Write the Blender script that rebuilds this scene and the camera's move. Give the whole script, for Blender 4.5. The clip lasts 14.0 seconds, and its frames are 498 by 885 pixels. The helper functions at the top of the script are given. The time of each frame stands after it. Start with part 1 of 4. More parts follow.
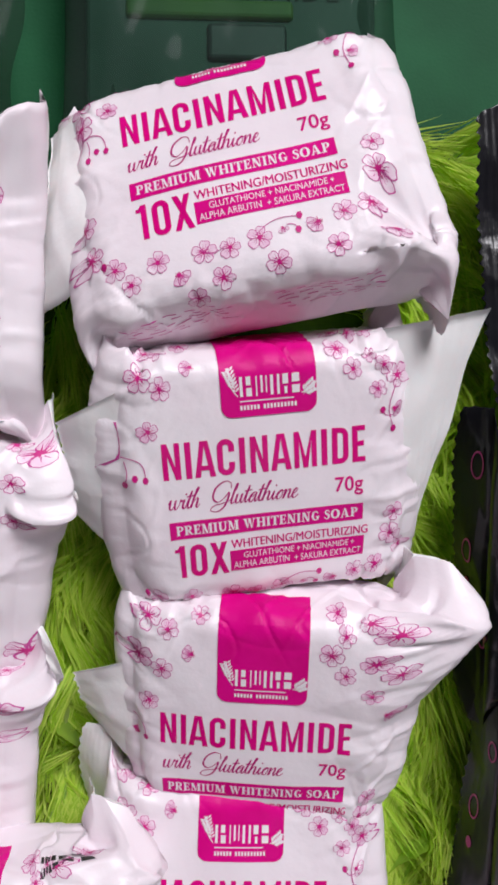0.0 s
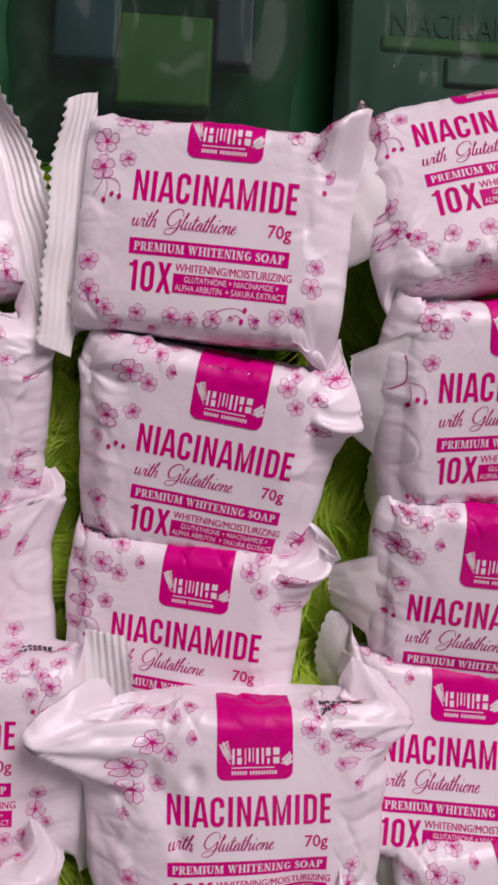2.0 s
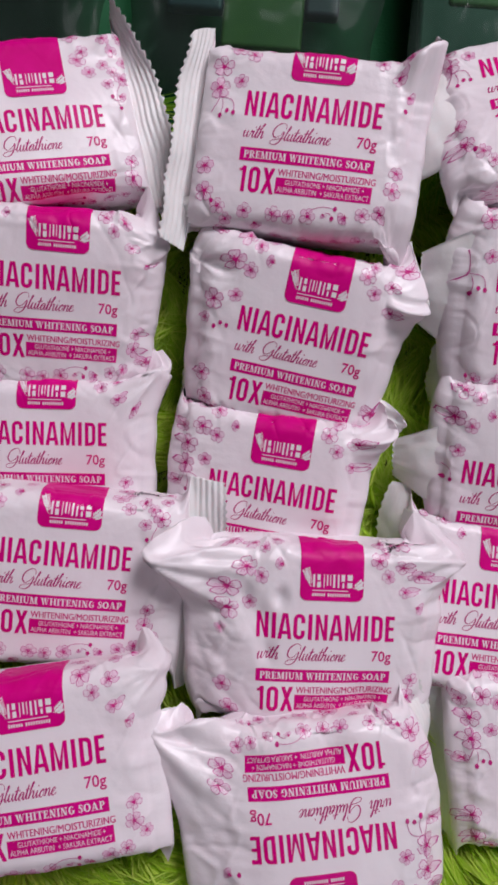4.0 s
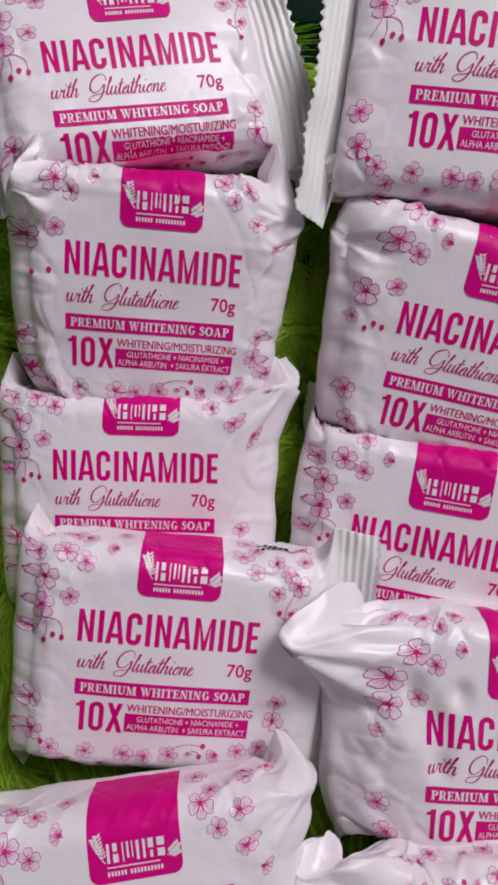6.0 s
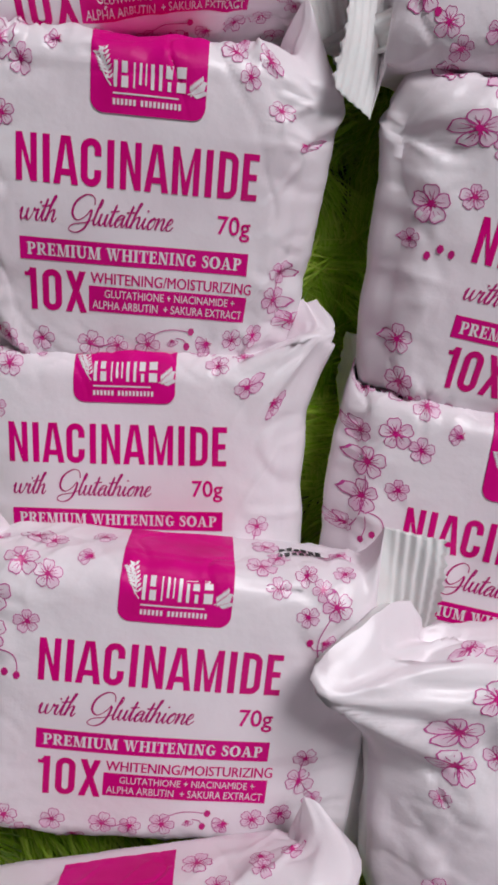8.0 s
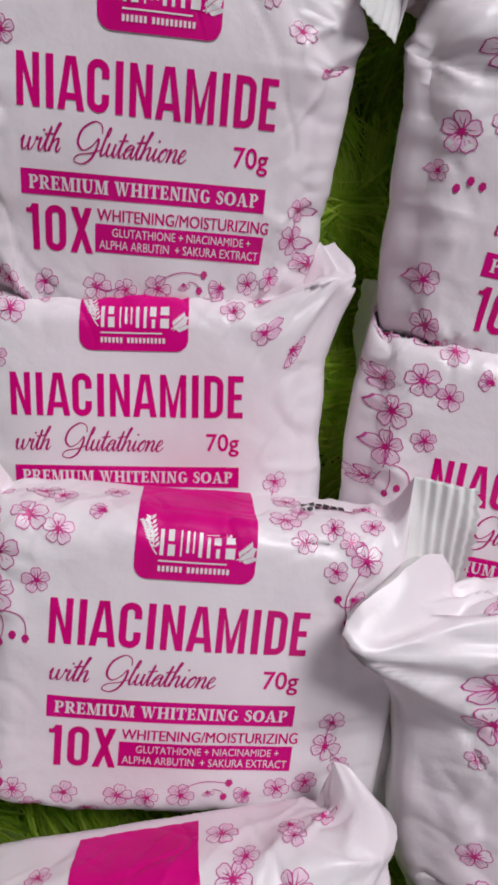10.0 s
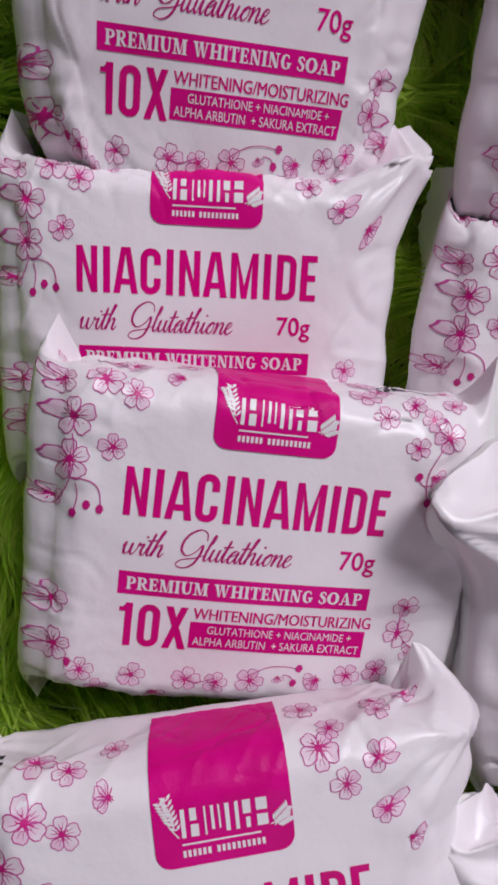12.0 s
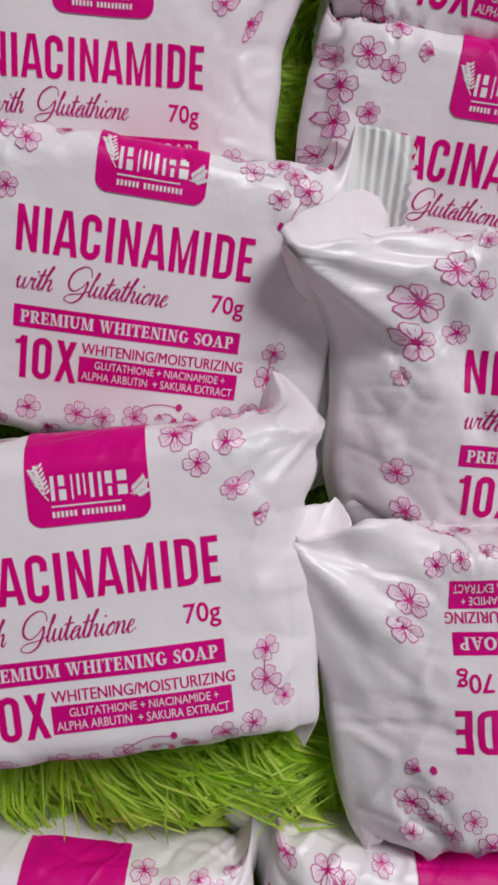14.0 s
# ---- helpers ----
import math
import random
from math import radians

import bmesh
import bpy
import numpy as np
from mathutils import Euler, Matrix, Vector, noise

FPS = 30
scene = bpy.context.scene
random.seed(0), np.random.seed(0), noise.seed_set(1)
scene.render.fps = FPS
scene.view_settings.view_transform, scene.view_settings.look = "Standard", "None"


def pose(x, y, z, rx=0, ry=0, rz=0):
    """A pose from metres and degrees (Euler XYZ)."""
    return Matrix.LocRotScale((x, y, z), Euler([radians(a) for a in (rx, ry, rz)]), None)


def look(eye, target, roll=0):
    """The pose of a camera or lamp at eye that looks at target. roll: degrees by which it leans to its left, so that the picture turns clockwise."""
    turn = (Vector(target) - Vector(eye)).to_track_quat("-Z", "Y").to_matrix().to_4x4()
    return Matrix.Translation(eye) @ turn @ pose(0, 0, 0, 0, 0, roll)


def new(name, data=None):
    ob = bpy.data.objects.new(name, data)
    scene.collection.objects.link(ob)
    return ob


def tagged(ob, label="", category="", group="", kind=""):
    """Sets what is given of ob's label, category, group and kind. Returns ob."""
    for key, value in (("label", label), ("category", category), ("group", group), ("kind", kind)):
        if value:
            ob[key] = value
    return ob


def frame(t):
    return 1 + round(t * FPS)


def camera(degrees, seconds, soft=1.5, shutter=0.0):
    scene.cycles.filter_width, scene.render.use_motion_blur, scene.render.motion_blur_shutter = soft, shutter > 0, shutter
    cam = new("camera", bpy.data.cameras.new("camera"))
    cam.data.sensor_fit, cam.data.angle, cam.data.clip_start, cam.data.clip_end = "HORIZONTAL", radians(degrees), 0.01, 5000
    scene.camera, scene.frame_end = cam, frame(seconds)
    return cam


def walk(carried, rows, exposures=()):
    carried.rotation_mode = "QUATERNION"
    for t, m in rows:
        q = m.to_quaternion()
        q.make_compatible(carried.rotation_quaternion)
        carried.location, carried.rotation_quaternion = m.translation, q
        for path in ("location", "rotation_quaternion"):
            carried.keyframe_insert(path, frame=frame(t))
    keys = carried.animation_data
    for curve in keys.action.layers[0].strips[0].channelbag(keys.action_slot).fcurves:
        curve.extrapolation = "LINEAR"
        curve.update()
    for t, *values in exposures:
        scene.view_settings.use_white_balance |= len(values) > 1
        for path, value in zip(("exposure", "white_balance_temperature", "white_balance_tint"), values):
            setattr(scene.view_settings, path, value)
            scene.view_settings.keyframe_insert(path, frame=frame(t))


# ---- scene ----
# Camera: a phone held a hand's width above a shaggy rug covered with wrapped soap bars.
LIFT = 0.055
cam = camera(39.1, 14.0, soft=3.1)
PATH = [
    (0, 0.0855, 0.0691, 0.1749, 0.90, -2.82, -0.42),
    (0.5, 0.0682, 0.0620, 0.1782, 1.07, -2.62, -0.45),
    (1, 0.0490, 0.0598, 0.1959, 2.19, -2.88, 0.24),
    (1.5, 0.0248, 0.0506, 0.2126, 3.29, -2.37, 1.48),
    (2, 0.0097, 0.0363, 0.2180, 3.10, -2.03, 2.64),
    (2.5, 0.0028, 0.0155, 0.2336, 3.40, -1.62, 3.78),
    (2.7, 0.0007, 0.0079, 0.2391, 3.40, -1.47, 3.87),
    (4.8, -0.0254, -0.0147, 0.2574, 3.56, 0.20, 4.86),
    (5, -0.0310, -0.0141, 0.2549, 3.65, 0.26, 4.84),
    (5.5, -0.0448, -0.0114, 0.2184, 2.69, 0.49, 4.48),
    (6, -0.0527, 0.0043, 0.1938, 1.76, 1.14, 4.93),
    (6.5, -0.0555, -0.0012, 0.1666, 1.08, 1.24, 5.65),
    (7, -0.0593, 0.0009, 0.1518, 0.15, 1.45, 5.54),
    (7.5, -0.0547, 0.0017, 0.1454, -0.30, 1.60, 4.98),
    (8, -0.0564, 0.0056, 0.1423, -0.71, 1.77, 4.99),
    (10.5, -0.0644, -0.0060, 0.1332, -1.39, -0.04, 4.15),
    (11, -0.0631, -0.0074, 0.1375, -1.37, 0.27, 3.98),
    (11.5, -0.0768, -0.0139, 0.1373, -1.52, -0.12, 4.96),
    (12, -0.0795, -0.0269, 0.1301, -2.61, -0.81, 5.40),
    (12.5, -0.0758, -0.0451, 0.1284, -3.70, -0.92, 5.82),
    (13, -0.0689, -0.0694, 0.1332, -4.27, -1.17, 6.45),
    (13.5, -0.0565, -0.0779, 0.1397, -4.44, -0.53, 6.80),
    (14, -0.0486, -0.0740, 0.1504, -3.25, -0.44, 6.19),
]
# the phone's own exposure and white balance: seconds, stops, kelvin, tint
EXPOSURES = [(0, -0.34, 6500, 16), (0.5, -0.62, 6500, 26), (1, -0.61, 6550, 31), (2, -0.64, 6900, 31), (2.5, -0.63, 6700, 29), (5, -0.62, 6500, 17), (5.5, -0.66, 6500, 16),
             (7, -0.64, 6500, 15), (8, -0.62, 6500, 14), (11, -0.54, 6500, 12), (12.5, -0.60, 6250, 17), (13.5, -0.58, 6500, 9), (14, -0.60, 6500, 8)]
walk(cam, [(t, pose(x, y, z + LIFT, rx, ry, rz)) for t, x, y, z, rx, ry, rz in PATH], EXPOSURES)

# ---- light: window of a grey room, overcast sky outside, second window added as fill ----
ROOM = 1.2
WIN_X, WIN_W, WIN_Z0, WIN_Z1 = 0.62, 0.8, 0.95, 1.85
world = bpy.data.worlds.new("overcast_sky")
scene.world = world
world.use_nodes = True
sky = world.node_tree.nodes.new("ShaderNodeTexSky")
sky.sky_type, sky.sun_disc, sky.sun_elevation, sky.sun_rotation = "NISHITA", False, radians(40), radians(45)
world.node_tree.links.new(sky.outputs[0], world.node_tree.nodes["Background"].inputs["Color"])
world.node_tree.nodes["Background"].inputs["Strength"].default_value = 0.12


def unseen_light(name, place, target, w, h, watts, colour):
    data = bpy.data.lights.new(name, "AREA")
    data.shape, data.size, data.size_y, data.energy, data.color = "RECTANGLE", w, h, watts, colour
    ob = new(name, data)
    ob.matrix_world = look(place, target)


unseen_light("unseen_light", (WIN_X, ROOM - 0.02, (WIN_Z0 + WIN_Z1) / 2), (0.1, 0, 0.1), WIN_W - 0.1, WIN_Z1 - WIN_Z0 - 0.1, 47, (0.98, 0.985, 1.0))
# fill from an added, unseen south window, to lift the near fur
unseen_light("unseen_light", (0.55, -ROOM + 0.02, (WIN_Z0 + WIN_Z1) / 2), (0.5, 0, 0.4), WIN_W - 0.1, WIN_Z1 - WIN_Z0 - 0.1, 5, (0.98, 0.985, 1.0))


# ---- materials ----
def mat(name, colour, rough=0.5, **sockets):
    m = bpy.data.materials.new(name)
    m.use_nodes = True
    b = m.node_tree.nodes["Principled BSDF"]
    b.inputs["Base Color"].default_value = (*colour, 1)
    b.inputs["Roughness"].default_value = rough
    for key, value in sockets.items():
        b.inputs[key.replace("_", " ")].default_value = value
    return m


def node(m, kind, **values):
    n = m.node_tree.nodes.new(kind)
    for key, value in values.items():
        n.inputs[key.replace("_", " ")].default_value = value
    return n


def link(m, a, out, b, into):
    m.node_tree.links.new(a.outputs[out], b.inputs[into])


def mottled(m, low, high, scale, detail=4.0, bump=0.0, bump_scale=200.0, coords="Object"):
    """Two tones by noise at one scale, fine relief by noise at another."""
    b = m.node_tree.nodes["Principled BSDF"]
    tc = node(m, "ShaderNodeTexCoord")
    nz = node(m, "ShaderNodeTexNoise", Scale=scale, Detail=detail)
    link(m, tc, coords, nz, "Vector")
    ramp = node(m, "ShaderNodeValToRGB")
    ramp.color_ramp.elements[0].position, ramp.color_ramp.elements[1].position = 0.35, 0.65
    ramp.color_ramp.elements[0].color, ramp.color_ramp.elements[1].color = (*low, 1), (*high, 1)
    link(m, nz, "Fac", ramp, "Fac")
    link(m, ramp, "Color", b, "Base Color")
    if bump:
        fine = node(m, "ShaderNodeTexNoise", Scale=bump_scale, Detail=3.0)
        link(m, tc, coords, fine, "Vector")
        bp = node(m, "ShaderNodeBump", Strength=bump, Distance=0.0006)
        link(m, fine, "Fac", bp, "Height")
        link(m, bp, "Normal", b, "Normal")
    return m


FILM = mottled(mat("pearl_white_film", (0.8, 0.76, 0.79), 0.35), (0.87, 0.775, 0.83), (0.91, 0.845, 0.885), 30, 3, 0.3, 260)
SEAL = mottled(mat("white_film_seal", (0.85, 0.84, 0.83), 0.40), (0.86, 0.84, 0.835), (0.90, 0.89, 0.885), 60, 3, 0.25, 300)
for film in (FILM, SEAL):
    first = [n for n in film.node_tree.nodes if n.type == "BUMP"][0]
    tc = node(film, "ShaderNodeTexCoord")
    ridge = node(film, "ShaderNodeTexNoise", Scale=55, Detail=2.5, Distortion=0.6)
    ridge.noise_type = "RIDGED_MULTIFRACTAL"
    link(film, tc, "Object", ridge, "Vector")
    crinkle = node(film, "ShaderNodeBump", Strength=0.07, Distance=0.0012)
    link(film, ridge, "Fac", crinkle, "Height")
    link(film, first, "Normal", crinkle, "Normal")
    link(film, crinkle, "Normal", film.node_tree.nodes["Principled BSDF"], "Normal")
for film, amount in ((FILM, 0.08), (SEAL, 0.2)):
    film.node_tree.nodes["Principled BSDF"].inputs["Subsurface Weight"].default_value = amount
    film.node_tree.nodes["Principled BSDF"].inputs["Subsurface Radius"].default_value = (0.004, 0.003, 0.003)
MAGENTA = mottled(mat("magenta_ink", (0.55, 0.0, 0.15), 0.4), (0.66, 0.002, 0.205), (0.74, 0.003, 0.25), 90, 2, 0.2, 260)
DEEP = mottled(mat("deep_magenta_ink", (0.47, 0.0, 0.12), 0.34), (0.65, 0.002, 0.185), (0.72, 0.003, 0.22), 90, 2)
PLUM = mat("plum_script_ink", (0.5, 0.012, 0.18), 0.4)
WHITE = mat("white_ink", (0.86, 0.78, 0.82), 0.36)
PETAL = mottled(mat("pale_petal_ink", (0.8, 0.6, 0.7), 0.36), (0.85, 0.56, 0.72), (0.88, 0.76, 0.83), 260, 2)
for ink in (MAGENTA, DEEP, PLUM):
    ink.node_tree.nodes["Principled BSDF"].inputs["Specular IOR Level"].default_value = 0.12
OUTLINE = mat("petal_outline_ink", (0.60, 0.075, 0.33), 0.38)
HEART = mat("blossom_heart_ink", (0.62, 0.01, 0.22), 0.36)
CODE = mat("black_code_ink", (0.02, 0.02, 0.02), 0.4)
BLACK_FILM = mottled(mat("black_film", (0.008, 0.008, 0.01), 0.25), (0.005, 0.005, 0.007), (0.012, 0.012, 0.016), 40, 3, 0.3, 260)
PINK_LINE = mat("pink_line_ink", (0.6, 0.06, 0.3), 0.4)

FUR = mat("lime_shag_fibre", (0.3, 0.5, 0.03), 0.55)
_b = FUR.node_tree.nodes["Principled BSDF"]
_g = node(FUR, "ShaderNodeNewGeometry")
_r = node(FUR, "ShaderNodeValToRGB")
_r.color_ramp.elements[0].color, _r.color_ramp.elements[1].color = (0.46, 0.73, 0.022, 1), (0.84, 0.96, 0.19, 1)
link(FUR, _g, "Random Per Island", _r, "Fac")
link(FUR, _r, "Color", _b, "Base Color")
_b.inputs["Sheen Weight"].default_value = 0.3
_t = node(FUR, "ShaderNodeBsdfTranslucent")
link(FUR, _r, "Color", _t, "Color")
_m = node(FUR, "ShaderNodeMixShader", Fac=0.58)
link(FUR, _b, 0, _m, 1)
link(FUR, _t, 0, _m, 2)
link(FUR, _m, 0, FUR.node_tree.nodes["Material Output"], "Surface")
RUG_BACK = mottled(mat("rug_backing", (0.08, 0.16, 0.01), 0.9), (0.05, 0.11, 0.008), (0.09, 0.18, 0.012), 120, 4)
CLOTH = mottled(mat("dark_green_cloth", (0.01, 0.11, 0.04), 0.85), (0.005, 0.075, 0.028), (0.010, 0.12, 0.045), 14, 4, 0.3, 900)
WALL = mottled(mat("grey_wall_paint", (0.19, 0.187, 0.184), 0.8), (0.085, 0.083, 0.081), (0.11, 0.107, 0.105), 3, 4, 0.1, 90)
FLOOR = mottled(mat("floor_boards", (0.3, 0.2, 0.12), 0.5), (0.24, 0.15, 0.09), (0.34, 0.23, 0.14), 5, 5)
FRAME_PAINT = mottled(mat("window_frame_paint", (0.8, 0.8, 0.8), 0.4), (0.76, 0.76, 0.76), (0.82, 0.82, 0.82), 8)


# ---- small tools ----
def mesh_object(name, verts, faces, material, parent=None, label="", smooth=True):
    me = bpy.data.meshes.new(name)
    me.from_pydata([tuple(v) for v in verts], [], [tuple(f) for f in faces])
    for m in (material if isinstance(material, (list, tuple)) else [material]):
        me.materials.append(m)
    if smooth:
        me.shade_smooth()
    ob = new(name, me)
    if parent:
        ob.parent = parent
    if label:
        ob["label"] = label
    return ob


def block(name, lo, hi, material, parent=None, bevel=0.0):
    bm = bmesh.new()
    bmesh.ops.create_cube(bm, size=1)
    for v in bm.verts:
        v.co = Vector([(lo[i] + hi[i]) / 2 + v.co[i] * (hi[i] - lo[i]) for i in range(3)])
    if bevel:
        bmesh.ops.bevel(bm, geom=bm.edges[:], offset=bevel, segments=3, profile=0.5, affect="EDGES")
    me = bpy.data.meshes.new(name)
    bm.to_mesh(me)
    bm.free()
    me.materials.append(material)
    ob = new(name, me)
    if parent:
        ob.parent = parent
    return ob


def hash01(ix, iy, seed):
    h = np.sin(ix * 127.1 + iy * 311.7 + seed * 74.7) * 43758.5453
    return h - np.floor(h)


def noise2(x, y, seed):
    """Smooth value noise, -1 to 1, on arrays."""
    ix, iy = np.floor(x), np.floor(y)
    fx, fy = x - ix, y - iy
    fx, fy = fx * fx * (3 - 2 * fx), fy * fy * (3 - 2 * fy)
    a, b = hash01(ix, iy, seed), hash01(ix + 1, iy, seed)
    c, d = hash01(ix, iy + 1, seed), hash01(ix + 1, iy + 1, seed)
    return 2 * ((a * (1 - fx) + b * fx) * (1 - fy) + (c * (1 - fx) + d * fx) * fy) - 1


def facets(x, y, seed):
    """Crumple noise, -1 to 1: flat triangular facets with sharp folds between them."""
    x, y = x + 0.35 * noise2(x * 0.7, y * 0.7, seed + 50), y + 0.35 * noise2(x * 0.7 + 9, y * 0.7, seed + 51)
    ix, iy = np.floor(x), np.floor(y)
    fx, fy = x - ix, y - iy
    a, b = hash01(ix, iy, seed), hash01(ix + 1, iy, seed)
    c, d = hash01(ix, iy + 1, seed), hash01(ix + 1, iy + 1, seed)
    low = a + (b - a) * fx + (c - a) * fy
    high = d + (c - d) * (1 - fx) + (b - d) * (1 - fy)
    return 2 * np.where(fx + fy < 1, low, high) - 1


def refine(verts, tris, limit):
    """Splits triangles at their longest edge until no edge is longer than limit."""
    V, T = np.asarray(verts, float)[:, :2], np.asarray(tris, int)
    for _ in range(14):
        e = np.stack([np.linalg.norm(V[T[:, i]] - V[T[:, (i + 1) % 3]], axis=1) for i in range(3)], 1)
        k, long = e.argmax(1), e.max(1) > limit
        if not long.any():
            break
        keep, cut, kk = T[~long], T[long], k[long]
        rows = np.arange(len(cut))
        a, b, c = cut[rows, kk], cut[rows, (kk + 1) % 3], cut[rows, (kk + 2) % 3]
        m = len(V) + rows
        V = np.vstack([V, (V[a] + V[b]) / 2])
        T = np.vstack([keep, np.stack([a, m, c], 1), np.stack([m, b, c], 1)])
    return V, T


# ---- the printed label, flat, in millimetres from the top left of the title ----
def words(body, x0, y0, x1, y1, bold=0.0, shear=0.0, limit=1.3):
    data = bpy.data.curves.new("words", "FONT")
    data.body, data.offset, data.shear, data.resolution_u = body, bold, shear, 3
    ob = new("words", data)
    bpy.context.view_layer.update()
    me = bpy.data.meshes.new_from_object(ob.evaluated_get(bpy.context.evaluated_depsgraph_get()))
    me.calc_loop_triangles()
    V = np.array([v.co[:2] for v in me.vertices])
    T = np.array([t.vertices[:] for t in me.loop_triangles])
    bpy.data.objects.remove(ob)
    bpy.data.meshes.remove(me)
    lo, hi = V.min(0), V.max(0)
    V = (V - lo) / (hi - lo) * [x1 - x0, y1 - y0] + [x0, y0]
    return refine(V, T, limit)


def rounded_panel(x0, y0, x1, y1, r=0.0, top_round=False, limit=1.5):
    pts = []
    for cx, cy, a0, rr in ((x1 - r, y0 + r, -90, r), (x1 - r, y1 - r, 0, r if top_round else 0), (x0 + r, y1 - r, 90, r if top_round else 0), (x0 + r, y0 + r, 180, r)):
        if rr <= 0:
            pts.append((x1 if a0 in (-90, 0) else x0, y0 if a0 in (-90, 180) else y1))
        else:
            pts += [(cx + rr * math.cos(radians(a0 + i * 15)), cy + rr * math.sin(radians(a0 + i * 15))) for i in range(7)]
    V = [((x0 + x1) / 2, (y0 + y1) / 2)] + pts
    n = len(pts)
    return refine(V, [(0, 1 + i, 1 + (i + 1) % n) for i in range(n)], limit)


def joined(parts):
    V, T, at = [], [], 0
    for v, t in parts:
        V.append(v), T.append(np.asarray(t) + at)
        at += len(v)
    return np.vstack(V), np.vstack(T)


def stroke(points, width):
    """A ribbon along a polyline, tapered to its end."""
    P = np.array(points, float)
    d = np.gradient(P, axis=0)
    n = np.stack([-d[:, 1], d[:, 0]], 1) / (np.linalg.norm(d, axis=1)[:, None] + 1e-9)
    w = np.full((len(P), 1), width / 2) if np.isscalar(width) else np.array(width)[:, None] / 2
    V = np.vstack([P + n * w, P - n * w])
    k = len(P)
    T = [t for i in range(k - 1) for t in ((i, i + k, i + 1), (i + 1, i + k, i + k + 1))]
    return V, np.array(T)


# ---- tall block letters and small bold serif letters, drawn stroke by stroke ----
def solid(*pts):
    """A convex polygon as a fan of triangles."""
    return np.array(pts, float), np.array([(0, i, i + 1) for i in range(1, len(pts) - 1)])


def box2(x0, y0, x1, y1):
    return solid((x0, y0), (x1, y0), (x1, y1), (x0, y1))


def arc(cx, cy, r, a0, a1, n=9):
    return [(cx + r * math.cos(radians(a)), cy + r * math.sin(radians(a))) for a in np.linspace(a0, a1, n)]


def block_glyph(ch, w, h, t):
    m, k = w - t / 2, t / 2
    if ch == "I":
        return [box2(0, 0, w, h)]
    if ch == "N":
        return [box2(0, 0, t * 0.93, h), box2(w - t * 0.93, 0, w, h), solid((t * 0.93, h), (t * 0.93, h - t * 2.3), (w - t * 0.93, 0), (w - t * 0.93, t * 2.3))]
    if ch == "A":
        c = w / 2
        return [solid((0, 0), (t * 0.98, 0), (c, h * 0.86), (c, h), (c - t * 0.68, h)), solid((w, 0), (c + t * 0.68, h), (c, h), (c, h * 0.86), (w - t * 0.98, 0)), box2(w * 0.27, h * 0.19, w * 0.73, h * 0.19 + t * 0.88)]
    if ch == "M":
        c = w / 2
        return [box2(0, 0, t * 0.92, h), box2(w - t * 0.92, 0, w, h), solid((t * 0.92, h), (t * 0.92, h - t * 1.6), (c - t * 0.42, 0), (c, 0), (c, t * 1.9)), solid((w - t * 0.92, h), (c, t * 1.9), (c, 0), (c + t * 0.42, 0), (w - t * 0.92, h - t * 1.6))]
    if ch == "E":
        return [box2(0, 0, t, h), box2(t, h - t * 0.93, w, h), box2(t, h * 0.5 - t * 0.4, w * 0.92, h * 0.5 + t * 0.5), box2(t, 0, w, t * 0.93)]
    if ch == "X":
        return [solid((0, 0), (t, 0), (w * 0.96, h), (w * 0.96 - t, h)), solid((w, 0), (w - t, 0), (w * 0.04, h), (w * 0.04 + t, h))]
    if ch == "1":
        return [box2(w - t, 0, w, h), solid((0, h * 0.80), (w - t, h * 0.80), (w - t, h * 0.97), (w * 0.35, h * 0.90), (0, h * 0.90))]
    r = (w - t) / 2 if ch in "C0" else (w - t) * 0.52
    if ch == "D":
        line = [(t, h - k), (m - r, h - k)] + arc(m - r, h - k - r, r, 90, 0) + arc(m - r, k + r, r, 0, -90) + [(t, k)]
        return [box2(0, 0, t, h), stroke(line, t * 0.95)]
    top, low = arc(w / 2, h - k - r, r, 0, 180, 13), arc(w / 2, k + r, r, 180, 360, 13)
    if ch == "C":
        return [stroke([(m, h * 0.645), (m, h * 0.72)] + top + low + [(m, h * 0.28), (m, h * 0.355)], t)]
    return [stroke(top + low + top[:2], t)]


def block_word(glyphs, x, y0, y1, t=1.38, limit=1.3):
    """glyphs: letter, its width, the gap after it."""
    out = []
    for ch, w, gap in glyphs:
        V, T = joined(block_glyph(ch, w, y1 - y0, t))
        out.append(refine(V + [x, y0], T, limit))
        x += w + gap
    return joined(out)


def serif_stem(x):
    return [box2(x, 0, x + 0.22, 1), box2(x - 0.08, 0, x, 0.09), box2(x + 0.22, 0, x + 0.30, 0.09), box2(x - 0.08, 0.91, x, 1), box2(x + 0.22, 0.91, x + 0.30, 1)]


